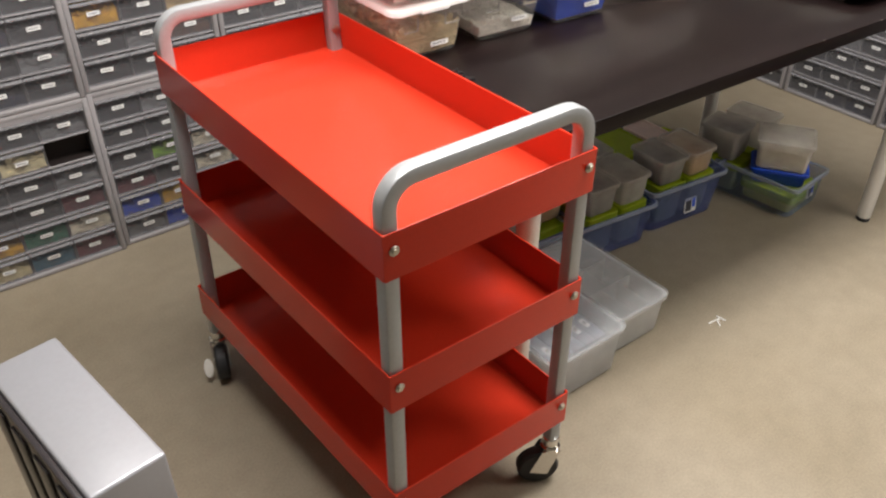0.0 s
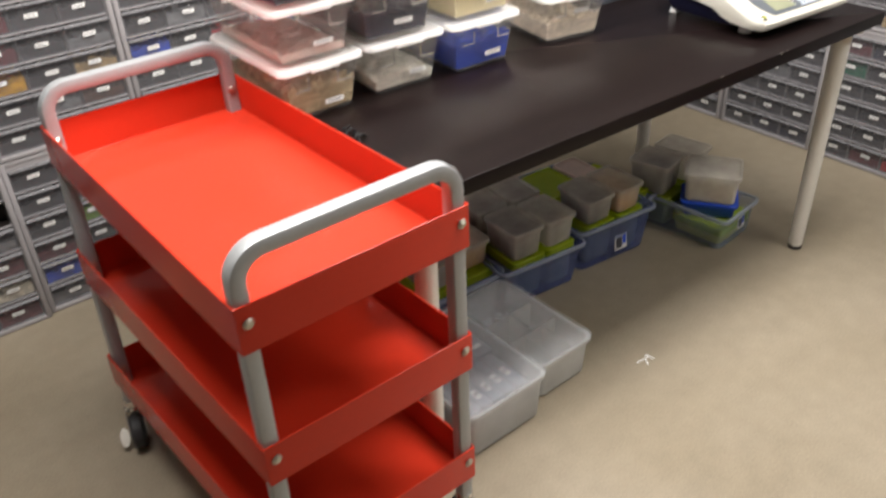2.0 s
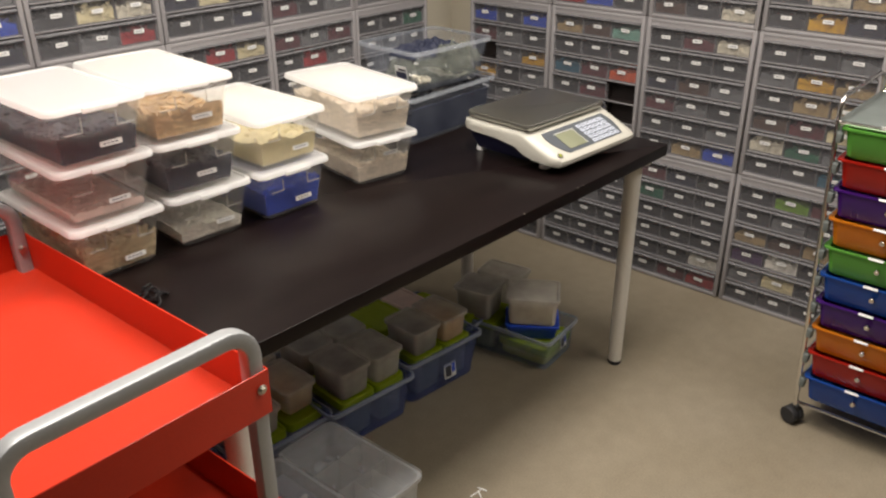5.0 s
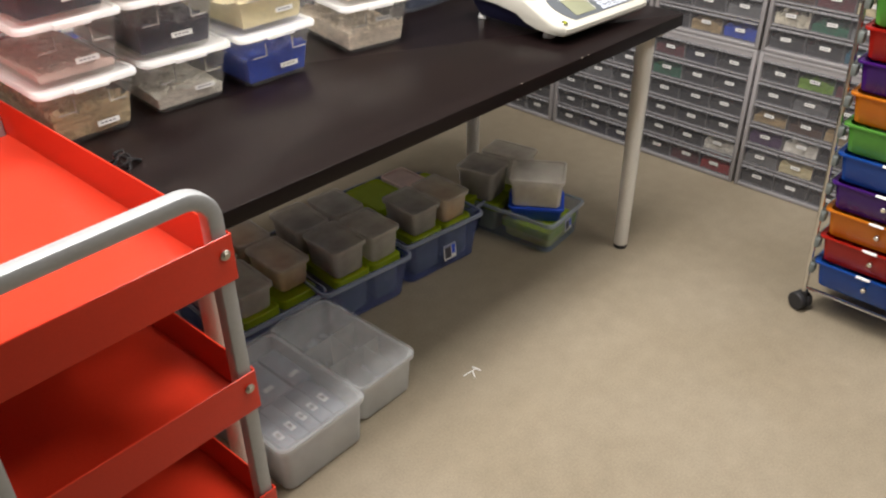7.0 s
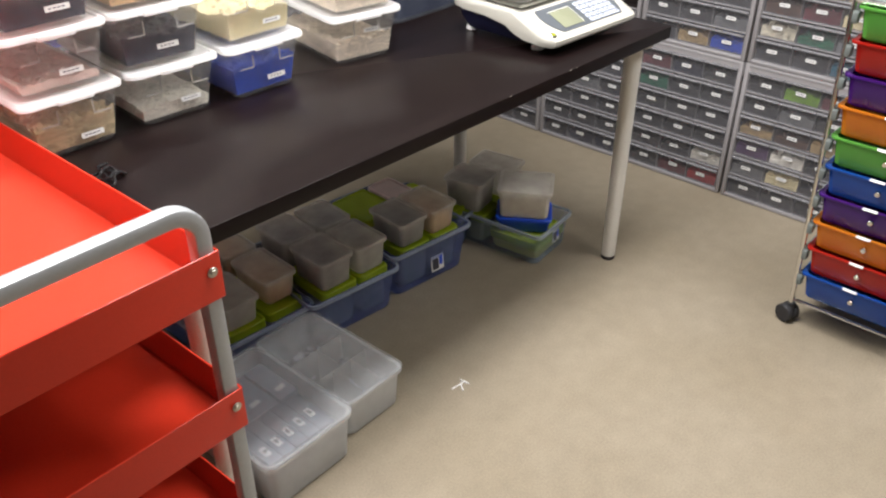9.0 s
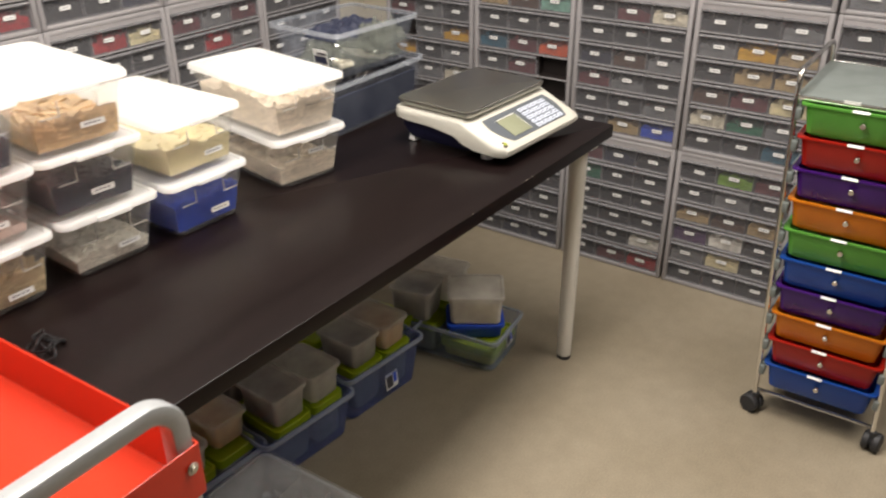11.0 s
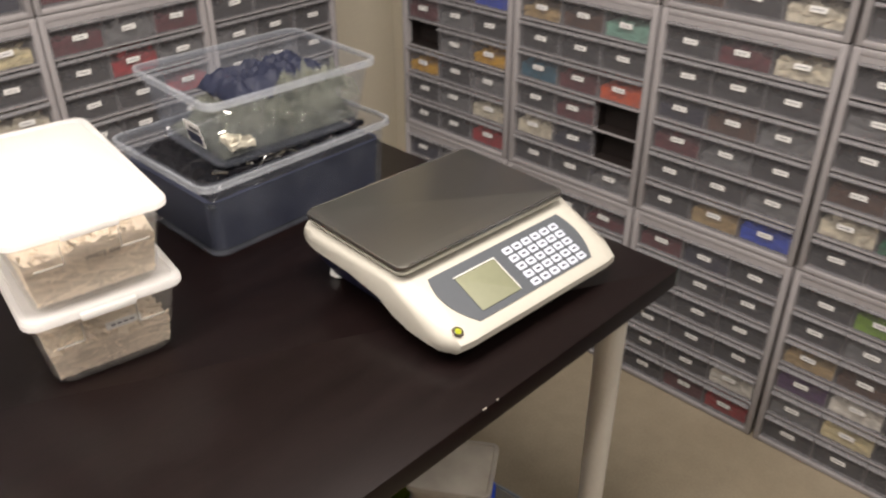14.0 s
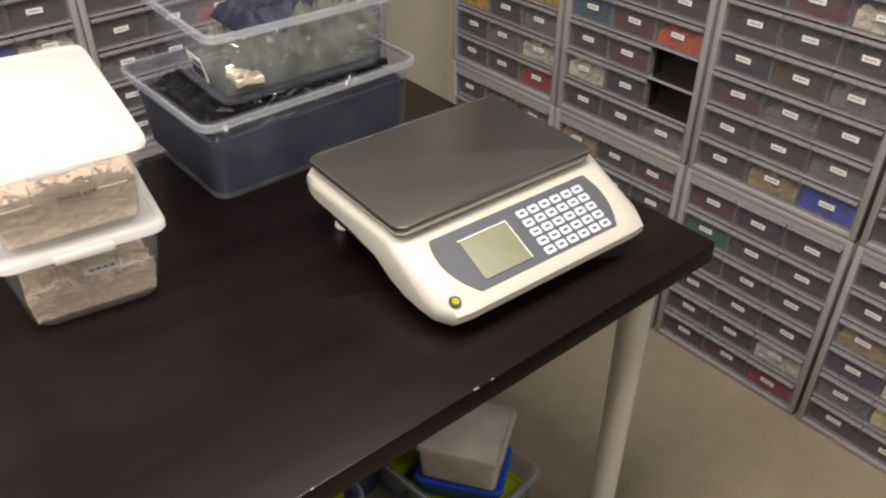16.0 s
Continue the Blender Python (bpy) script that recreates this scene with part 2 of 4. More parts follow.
def box(bm, x0, x1, y0, y1, z0, z1, bev=0.0, m=None, mi=0, seg=2):
    r = bmesh.ops.create_cube(bm, size=1, matrix=Matrix.Translation(((x0 + x1) / 2, (y0 + y1) / 2, (z0 + z1) / 2)) @ Matrix.Diagonal((x1 - x0, y1 - y0, z1 - z0, 1)))
    vs = r["verts"]
    if bev:
        es = list({e for v in vs for e in v.link_edges})
        o = bmesh.ops.bevel(bm, geom=es, offset=bev, segments=seg, profile=0.5, affect="EDGES")
        vs = list({v for f in o["faces"] for v in f.verts} | {v for v in vs if v.is_valid})
    if m is not None:
        bmesh.ops.transform(bm, matrix=m, verts=vs)
    if mi:
        for f in {f for v in vs for f in v.link_faces}:
            f.material_index = mi
    return bm


def rr(w, d, r, cx=0.0, cy=0.0, n=4):
    """Points of a rounded rectangle w x d."""
    pts = []
    r = min(r, w / 2 - 1e-4, d / 2 - 1e-4)
    for sx, sy, a0 in ((1, 1, 0), (-1, 1, 90), (-1, -1, 180), (1, -1, 270)):
        for k in range(n + 1):
            a = radians(a0 + 90 * k / n)
            pts.append((cx + sx * (w / 2 - r) + r * math.cos(a), cy + sy * (d / 2 - r) + r * math.sin(a)))
    return pts


def loft(bm, rings, caps=(True, True), mi=0):
    """Skins a stack of rings, each a list of (x, y, z)."""
    rows = [[bm.verts.new(p) for p in ring] for ring in rings]
    n = len(rows[0])
    fs = []
    for a, b in zip(rows, rows[1:]):
        for i in range(n):
            fs.append(bm.faces.new((a[i], a[(i + 1) % n], b[(i + 1) % n], b[i])))
    if caps[0]:
        fs.append(bm.faces.new(rows[0][::-1]))
    if caps[1]:
        fs.append(bm.faces.new(rows[-1]))
    for f in fs:
        f.material_index = mi
    return bm


def slab(bm, w, d, z0, z1, r, edge=0.002, cx=0.0, cy=0.0, mi=0):
    """A rounded rectangular slab with eased edges."""
    def ring(k, z):
        return [(x, y, z) for x, y in rr(w - 2 * k, d - 2 * k, max(r - k, 0.0005), cx, cy)]
    return loft(bm, [ring(edge, z0), ring(0, z0 + edge), ring(0, z1 - edge), ring(edge * 0.3, z1 - edge * 0.3), ring(edge, z1)], mi=mi)


def tub(bm, w, d, h, inset_x, inset_y, wall=0.002, lip=0.006, r=0.018, z0=0.0, rim_h=0.008):
    """An open tapered tub with a turned-out rim; w, d at the rim."""
    def ring(a, b, z, rad):
        return [(x, y, z) for x, y in rr(a, b, rad)]
    bw, bd = w - 2 * inset_x, d - 2 * inset_y
    tw, td = w - 2 * lip, d - 2 * lip
    rings = [ring(bw - 0.008, bd - 0.008, z0, r), ring(bw, bd, z0 + 0.005, r), ring(tw, td, z0 + h - rim_h, r), ring(w, d, z0 + h - rim_h + 0.0005, r),
             ring(w, d, z0 + h, r), ring(tw - 2 * wall, td - 2 * wall, z0 + h, r), ring(bw - 2 * wall, bd - 2 * wall, z0 + 0.006, r)]
    return loft(bm, rings)


def tube(bm, pts, rad, n=10, square=False, ref=(0, 0, 1)):
    """A tube swept along points; square gives a rounded square section."""
    vs = [Vector(p) for p in pts]
    rings = []
    ref = Vector(ref)
    for i, p in enumerate(vs):
        t = (vs[min(i + 1, len(vs) - 1)] - vs[max(i - 1, 0)]).normalized()
        side = t.cross(ref)
        if side.length < 0.2:
            side = t.cross(Vector((0, 1, 0)))
        side.normalize()
        up = side.cross(t).normalized()
        ring = []
        if square:
            for a, b in rr(rad * 2, rad * 2, rad * 0.35, n=2):
                ring.append(p + side * a + up * b)
        else:
            for k in range(n):
                a = 2 * math.pi * k / n
                ring.append(p + side * rad * math.cos(a) + up * rad * math.sin(a))
        rings.append(ring)
    return loft(bm, rings)


def cyl(bm, r, z0, z1, n=20, cx=0, cy=0, r2=None, m=None, mi=0):
    r2 = r if r2 is None else r2
    e = min(r, r2) * 0.12
    def ring(q, z):
        pts = [Vector((cx + q * math.cos(2 * math.pi * k / n), cy + q * math.sin(2 * math.pi * k / n), z)) for k in range(n)]
        return [m @ p for p in pts] if m is not None else pts
    return loft(bm, [ring(r - e, z0), ring(r, z0 + e), ring(r2, z1 - e), ring(r2 - e, z1)], mi=mi)


def heap(bm, rng, w, d, h, n, size, long=1.0, z0=0.0, hump=0.25):
    """A jumble of n small blocks filling w x d up to about h; long stretches them into sticks."""
    for _ in range(n):
        x, y = rng.uniform(-w / 2, w / 2), rng.uniform(-d / 2, d / 2)
        top = h * (1 - hump * (abs(2 * x / w) ** 2 + abs(2 * y / d) ** 2) / 2)
        z = z0 + rng.uniform(0.35, 1.0) * top
        s = size * rng.uniform(0.6, 1.3)
        m = Matrix.Translation((x, y, z)) @ Euler((rng.uniform(-0.6, 0.6), rng.uniform(-0.6, 0.6), rng.uniform(0, 3.14))).to_matrix().to_4x4() @ Matrix.Diagonal((s * long, s, s * 0.7, 1))
        k, zk = rng.uniform(0.0002, 0.0032), z0 + rng.uniform(0.0008, 0.002)      # keep every piece inside its container
        for v in bmesh.ops.create_cube(bm, size=1, matrix=m)["verts"]:
            v.co.x, v.co.y = max(-w / 2 + k, min(w / 2 - k, v.co.x)), max(-d / 2 + k, min(d / 2 - k, v.co.y))
            v.co.z = max(v.co.z, zk)
    return bm


def letters(text, size, material, name="lettering"):
    """Lettering as a thin mesh, centred, facing -y."""
    cu = bpy.data.curves.new(name, "FONT")
    cu.body, cu.size, cu.align_x, cu.align_y, cu.extrude = text, size, "CENTER", "CENTER", 0.0001
    ob = bpy.data.objects.new(name, cu)
    scene.collection.objects.link(ob)
    me = bpy.data.meshes.new_from_object(ob.evaluated_get(bpy.context.evaluated_depsgraph_get()))
    bpy.data.objects.remove(ob)
    me.transform(Euler((math.pi / 2, 0, 0)).to_matrix().to_4x4())
    me.materials.clear()
    me.materials.append(material)
    return me


# ---- the room ----
def room():
    x0, x1, y0, y1, h = ROOM
    for name, b, m in (("floor", (x0 - 0.12, x1 + 0.12, y0 - 0.12, y1 + 0.12, -0.12, 0), M_FLOOR), ("ceiling", (x0 - 0.12, x1 + 0.12, y0 - 0.12, y1 + 0.12, h, h + 0.1), M_CEIL),
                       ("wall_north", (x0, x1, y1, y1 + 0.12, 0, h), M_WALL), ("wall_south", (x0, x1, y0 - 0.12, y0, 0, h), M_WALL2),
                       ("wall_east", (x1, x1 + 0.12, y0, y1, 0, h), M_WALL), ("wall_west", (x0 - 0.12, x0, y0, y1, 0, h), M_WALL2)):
        label = {"floor": "beige speckled sheet vinyl floor, scuffed", "ceiling": "white ceiling"}.get(name, "wall, cream behind the drawer cabinets, unseen sides darkened to cut bounce light")
        tagged(part(name, box(bmesh.new(), *b), m, smooth=False), label, name.split("_")[0], kind="structure")
    for name, b in (("baseboard_north", (x0, x1 - 0.011, y1 - 0.01, y1 - 0.0005, 0, 0.1)), ("baseboard_east", (x1 - 0.01, x1 - 0.0005, y0, y1, 0, 0.1))):
        tagged(part(name, box(bmesh.new(), *b, bev=0.002), M_BASE), "dark vinyl baseboard along the wall", "baseboard", kind="structure")
    for lx, ly, _ in LAMPS:
        t = thing("ceiling_light", "white recessed fluorescent ceiling light, switched on", "ceiling light", pose(lx, ly, h), "ceiling lights")
        bm = bmesh.new()
        for a in ((-0.62, 0.62, -0.31, -0.28), (-0.62, 0.62, 0.28, 0.31), (-0.62, -0.59, -0.279, 0.279), (0.59, 0.62, -0.279, 0.279)):
            box(bm, *a, -0.05, 0, 0.003)
        part("frame", bm, M_WHITE, t)


room()


# ---- red three-tier trolley ----
def trolley():
    def lean(x, y, z):
        """The worn frame leans: its far end sits askew below the top tray."""
        w = max(0.0, min(1.0, (y + 0.405) / 0.81))
        g = max(0.0, min(1.0, (0.79 - z) / 0.28))
        g = g * g * (3 - 2 * g)
        left = 0.65 - 0.35 * max(-1.0, min(1.0, x / 0.2))
        return Vector((x - w * left * (0.018 * g + 0.010 * max(0.0, min(1.0, (0.5 - z) / 0.28))), y - 0.046 * w * g, z))

    def askew(bm):
        for v in bm.verts:
            v.co = lean(*v.co)
        return bm
    t = thing("utility_trolley", "bright red three-tier metal trolley with silver tube handles and casters", "trolley", pose(1.005, 1.598, 0, 0, 0, 1.0))
    hw, hd = 0.207, 0.405
    for base, name in ((0.717, "top_tray"), (0.456, "middle_tray"), (0.176, "bottom_tray")):
        bm = bmesh.new()
        h, w = 0.081, 0.003
        e = 0.0012

        def ring(k, z):
            return [(x, y, z) for x, y in rr(2 * (hw - k), 2 * (hd - k), 0.003, n=2)]
        loft(bm, [ring(e, base), ring(0, base + e), ring(0, base + h - e), ring(e, base + h), ring(w - e, base + h), ring(w, base + h - e), ring(w, base + 0.004), ring(w + 0.002, base + 0.003)])
        part(name, askew(bm), M_TROLRED, t)
    px, py, top, r = hw - 0.0175, hd - 0.0185, 0.882, 0.045
    for sy in (-1, 1):
        steps = [0.125] + [0.4 + 0.05 * k for k in range(9)]
        pts = [(-px, sy * py, z) for z in steps]
        for k in range(9):
            a = math.pi - math.pi / 2 * k / 8
            pts.append((-px + r + r * math.cos(a), sy * py, top - 0.0135 - r + r * math.sin(a)))
        for k in range(9):
            a = math.pi / 2 - math.pi / 2 * k / 8
            pts.append((px - r + r * math.cos(a), sy * py, top - 0.0135 - r + r * math.sin(a)))
        pts += [(px, sy * py, z) for z in reversed(steps)]
        part("end_frame", askew(tube(bmesh.new(), pts, 0.0135, square=True, ref=(0, 1, 0))), M_SILVER, t, "silver painted bent square tube")
        for sx in (-1, 1):
            for z in (0.768, 0.507, 0.227):
                for face, off in ((1, 0.0005), (-1, -0.032)):     # outer head, inner head
                    m = Matrix.Translation((sx * px, sy * (hd + off), z)) @ Euler((-sy * face * math.pi / 2, 0, 0)).to_matrix().to_4x4()
                    bm = bmesh.new()
                    cyl(bm, 0.0085, 0, 0.003, 14, m=m)
                    cyl(bm, 0.0055, 0.003, 0.0055, 6, m=m)
                    part("bolt", askew(bm), M_BOLT, t, "steel bolt head")
    for sx in (-1, 1):
        for sy in (-1, 1):
            cx, cy, _ = lean(sx * px, sy * py, 0.1)
            turn = {(-1, 1): 250, (1, -1): 150, (-1, -1): 150, (1, 1): 20}[(sx, sy)]
            c = part("caster", cyl(bmesh.new(), 0.017, 0.106, 0.128, 16), M_CHROME, t, "chrome swivel caster with black wheel", pose(cx, cy, 0, 0, 0, turn))
            bm = bmesh.new()
            cyl(bm, 0.021, 0.094, 0.106, 18)
            for s in (-1, 1):
                loft(bm, [[(x, s * 0.0185 + o, z) for x, z in ((-0.018, 0.098), (0.020, 0.098), (0.044, 0.040), (0.006, 0.030))] for o in (-0.001, 0.001)])
            part("fork", bm, M_CHROME, c)
            m = pose(0.024, 0, 0.044, 90, 0, 0)
            part("wheel", cyl(bmesh.new(), 0.044, -0.015, 0.015, 24, m=m), M_RUBBER, c, "black rubber wheel")
            if sx < 0:
                bm = bmesh.new()
                loft(bm, [[pose(0.030, -0.034, 0.036, 0, -38, 0) @ Vector((o, s * 0.011 * math.cos(k * math.pi / 8), s * 0.023 * math.sin(k * math.pi / 8))) for k in range(16)]
                          for o, s in ((-0.0015, 0.92), (-0.001, 1.0), (0.001, 1.0), (0.0015, 0.92))])
                box(bm, -0.002, 0.002, -0.022, -0.014, 0.030, 0.036, 0.001)
                part("brake_pedal", bm, M_LEG, c, "pale oval brake pedal")


# ---- table ----
TX0, TX1, TY0, TY1, TZ = 1.236, 2.770, 1.320, 2.070, 0.735


def table():
    t = thing("work_table", "black-brown laminate table top on round white metal legs", "table", pose(2.011, 1.711, 0, 0, 0, -1.3))
    bm = bmesh.new()
    slab(bm, TX1 - TX0, TY1 - TY0, TZ - 0.034, TZ, 0.004, 0.0015)
    top = part("tabletop", bm, M_TABLE, t)
    w, d = (TX1 - TX0) / 2, (TY1 - TY0) / 2
    for x, ln in ((0.075, 0.004), (0.30, 0.007), (0.325, 0.003)):       # laminate worn through along the front edge
        part("worn_chip", box(bmesh.new(), x - ln / 2, x + ln / 2, -d - 0.0004, -d + 0.0016, TZ - 0.0016, TZ + 0.0003), M_CHIP, top, "pale worn chip in the edge")
    for x, y in ((TX0 + 0.04, 1.374), (2.678, 1.374), (TX0 + 0.04, 2.01), (2.678, 2.01)):
        p = pose(x - (TX0 + TX1) / 2, y - (TY0 + TY1) / 2, 0)
        leg = part("leg", cyl(bmesh.new(), 0.021, 0.012, TZ - 0.038, 24, r2=0.025), M_LEG, t, "white enamelled tube leg", p)
        part("foot", cyl(bmesh.new(), 0.0205, 0, 0.0118, 20), M_RUBBER, leg, "black plastic foot")
        part("mounting_plate", cyl(bmesh.new(), 0.05, TZ - 0.038, TZ - 0.0342, 20), M_LEG, leg)


# ---- lidded shoe boxes on the table ----
BOX_H = 0.121


def label_mesh(w, h, name="label", lines=1):
    """A paper label facing -y with bars where the print is too small to read."""
    bm = bmesh.new()
    box(bm, -w / 2, w / 2, -0.0006, 0, -h / 2, h / 2)
    for k in range(lines):
        zc = h * (0.0 if lines == 1 else 0.22 - 0.44 * k)
        n = 4
        for i in range(n):
            a, b = -0.36 + 0.72 * i / n, -0.36 + 0.72 * (i + 0.72) / n
            box(bm, a * w, b * w, -0.0009, -0.0006, zc - h * 0.13 / lines, zc + h * 0.13 / lines, mi=1)
    return finish(bm, name, [M_PAPER, M_PRINT])


def shoebox_meshes():
    b = bmesh.new()
    tub(b, 0.195, 0.333, 0.108, 0.0175, 0.02, 0.0016, 0.004, 0.02, rim_h=0.005)
    body = finish(b, "box_body", C_BOX, True)
    b = bmesh.new()

    def ring(w, d, z, r):
        return [(x, y, z) for x, y in rr(w, d, r)]
    loft(b, [ring(0.196, 0.334, 0.1085, 0.02), ring(0.205, 0.344, 0.1085, 0.022), ring(0.205, 0.344, 0.116, 0.022), ring(0.199, 0.338, BOX_H - 0.001, 0.02),
             ring(0.186, 0.325, BOX_H - 0.001, 0.018), ring(0.182, 0.321, BOX_H - 0.004, 0.017)])
    for sy in (-1, 1):      # hand latches on the short sides
        box(b, -0.035, 0.035, sy * 0.1725 - 0.004, sy * 0.1725 + 0.003, 0.1055, 0.1165, 0.002)
    lid = finish(b, "lid", M_LID, True)
    grips = []              # moulded grip outline on the short side
    for s in (-1, 1):
        b = bmesh.new()
        box(b, min(s * 0.07, s * 0.035), max(s * 0.07, s * 0.035), -0.1615, -0.1585, 0.067, 0.0685)
        box(b, min(s * 0.0345, s * 0.036), max(s * 0.0345, s * 0.036), -0.1614, -0.1584, 0.0670, 0.094)
        grips.append(finish(b, "grip_moulding", C_FROST))
    return body, lid, grips


SHOE = shoebox_meshes()
BOX_LABEL = label_mesh(0.046, 0.0105)


def load(rng, h, size, long, seed):
    """Pieces poured into a tapered box: a settled mass with an uneven top, loose pieces lying in its surface."""
    bm = bmesh.new()

    def half(z):
        return 0.0738 + 0.0132 * z / 0.108, 0.1405 + 0.0152 * z / 0.108

    def top(u, v):
        n = noise.noise(Vector((u * 1.3, v * 1.8, seed))) + 0.4 * noise.noise(Vector((u * 4, v * 6, seed)))
        return min(0.098, h * (0.9 + 0.28 * n))
    bmesh.ops.create_cube(bm, size=2)
    bmesh.ops.subdivide_edges(bm, edges=bm.edges[:], cuts=11, use_grid_fill=True)
    for v in bm.verts:
        u, w, f = v.co.x, v.co.y, (v.co.z + 1) / 2
        z = 0.008 + (top(u, w) - 0.008) * f
        lx, ly = half(z)
        dent = 0.0012 + 0.0016 * abs(noise.noise(Vector((u * 9, w * 14, f * 8 + seed))))
        v.co = Vector((u * (lx - dent), w * (ly - dent), z))
    for i in range(780 if long > 6 else 560):
        s = size * rng.uniform(0.7, 1.2)
        side = i % 3
        u, w = rng.uniform(-1, 1), rng.uniform(-1, 1)
        zt = top(u, w)
        if side == 0:       # on top
            lx, ly = half(zt)
            m = pose(u * lx * 0.92, w * ly * 0.95, zt, rng.uniform(-18, 18), rng.uniform(-18, 18), rng.uniform(0, 180))
        elif side == 1:     # against the short wall
            zz = rng.uniform(0.014, max(0.02, top(u, -1)))
            lx, ly = half(zz)
            m = pose(u * lx * 0.9, -ly + 0.0022, zz, 90 - 8, 0, 0) @ pose(0, 0, 0, 0, 0, rng.gauss(0, 38))
        else:               # against the long wall
            zz = rng.uniform(0.014, max(0.02, top(-1, w)))
            lx, ly = half(zz)
            m = pose(-lx + 0.0022, w * ly * 0.92, zz, 90 - 7, 0, -90) @ pose(0, 0, 0, 0, 0, rng.gauss(0, 38))
        k = rng.uniform(0.0001, 0.0016)
        for v in bmesh.ops.create_cube(bm, size=1, matrix=m @ Matrix.Diagonal((s * long, s, 0.0042, 1)))["verts"]:
            z = max(0.007 + k, min(v.co.z, 0.1 - k))      # the tapered walls hold the load in
            lx, ly = half(z)
            v.co = Vector((max(-lx + k, min(lx - k, v.co.x)), max(-ly + k, min(ly - k, v.co.y)), z))
    return bm


def shoebox(x, y, z, turn, fill, level, what, size, long=1.0, text="", tag_at=(0.026, 0.030), seed=1):
    lab = f"clear shoe box with white lid holding {what}"
    t = thing("storage_box", lab, "storage box", pose(x, y, z, 0, 0, turn), "lidded boxes on the table")
    part("box_body", SHOE[0], None, t)
    part("lid", SHOE[1], None, t, "white snap-on lid")
    for g in SHOE[2]:
        part("grip_moulding", g, None, t)
    part("filling", load(random.Random(seed), 0.1 * level, size, long, seed), FILL[fill], t, smooth=False)
    if text:
        part("lettering", letters(text, 0.0085, M_INK), None, t, "black printed lettering", pose(tag_at[0], -0.1468 - 0.145 * tag_at[1], tag_at[1], -8, 0, 0))
    else:
        part("label", BOX_LABEL, None, t, "white paper label", pose(tag_at[0], -0.1468 - 0.145 * tag_at[1], tag_at[1], -8, 0, 0))


def shoeboxes():
    z = TZ + 0.0005
    k = BOX_H
    for i, (x, y, n, turn, fill, level, what, size, long, text, tag_at) in enumerate((
            (1.308, 1.934, 0, 0, "mud", 0.58, "brownish tubular pieces", 0.0105, 5.0, "", (0.026, 0.026)), (1.305, 1.934, 1, -1, "pink", 0.16, "a few pinkish pale pieces", 0.007, 1.8, "", (0.020, 0.036)),
            (1.298, 1.921, 2, 0.5, "navy", 0.62, "dark navy pieces", 0.012, 1.5, "", (0.020, 0.034)),
            (1.531, 1.930, 0, -3, "white", 0.36, "loose white pieces", 0.006, 2, "", (0.030, 0.036)), (1.520, 1.928, 1, -4, "navy", 0.66, "dark blue pieces", 0.011, 1.5, "", (0.012, 0.036)),
            (1.511, 1.923, 2, -4, "wood", 0.42, "brown wooden-looking blocks", 0.017, 3.6, "", (0.024, 0.040)),
            (1.741, 1.909, 0, -2, "blue", 0.78, "bright blue pieces", 0.006, 1.5, "", (0.026, 0.032)), (1.742, 1.912, 1, -1, "straw", 0.66, "straw-yellow fine pieces", 0.004, 2.0, "", (0.028, 0.034)),
            (2.052, 1.894, 0, -10, "pale", 0.52, "cream sticks and slim pieces", 0.0036, 8.0, "", (0.016, 0.074)), (2.046, 1.886, 1, -9, "pale", 0.86, "cream sticks and slim pieces", 0.0036, 8.0, "WHITE 4X4", (0.012, 0.064)))):
        shoebox(x, y, z + n * k, turn, fill, level, what, size, long, text, tag_at, seed=20 + i)


# ---- open totes on the table ----
def crumple(w, d, h, seed, nx=26, ny=20, rough=0.5):
    """A crumpled film lying over a load, as a bumpy closed sheet."""
    bm = bmesh.new()
    grid = []
    for j in range(ny + 1):
        row = []
        for i in range(nx + 1):
            u, v = i / nx * 2 - 1, j / ny * 2 - 1
            edge = max(0.0, 1 - max(abs(u), abs(v)) ** 6)
            f = noise.noise(Vector((u * 4, v * 3, seed))) + 0.5 * noise.noise(Vector((u * 11, v * 9, seed + 5)))
            row.append(bm.verts.new((u * w / 2, v * d / 2, h * (0.12 + 0.88 * edge * (0.72 + rough * f)))))
        grid.append(row)
    for j in range(ny):
        for i in range(nx):
            bm.faces.new((grid[j][i], grid[j][i + 1], grid[j + 1][i + 1], grid[j + 1][i]))
    r = bmesh.ops.extrude_face_region(bm, geom=bm.faces[:])
    for e in r["geom"]:
        if isinstance(e, bmesh.types.BMVert):
            e.co.z -= h * 0.08
    return bm


def rim_loop(w, d, z, r):
    """The thick turned edge that runs round a tote."""
    bm = bmesh.new()
    rings = []
    for x, y in rr(w + 0.001, d + 0.001, r):
        n = Vector((x, y, 0)).normalized()
        rings.append([Vector((x, y, z)) + n * a + Vector((0, 0, c)) for a, c in ((0.0015, -0.006), (0.0015, 0.0045), (-0.006, 0.0045), (-0.006, 0.0025))])
    return loft(bm, rings + rings[:1], caps=(False, False))


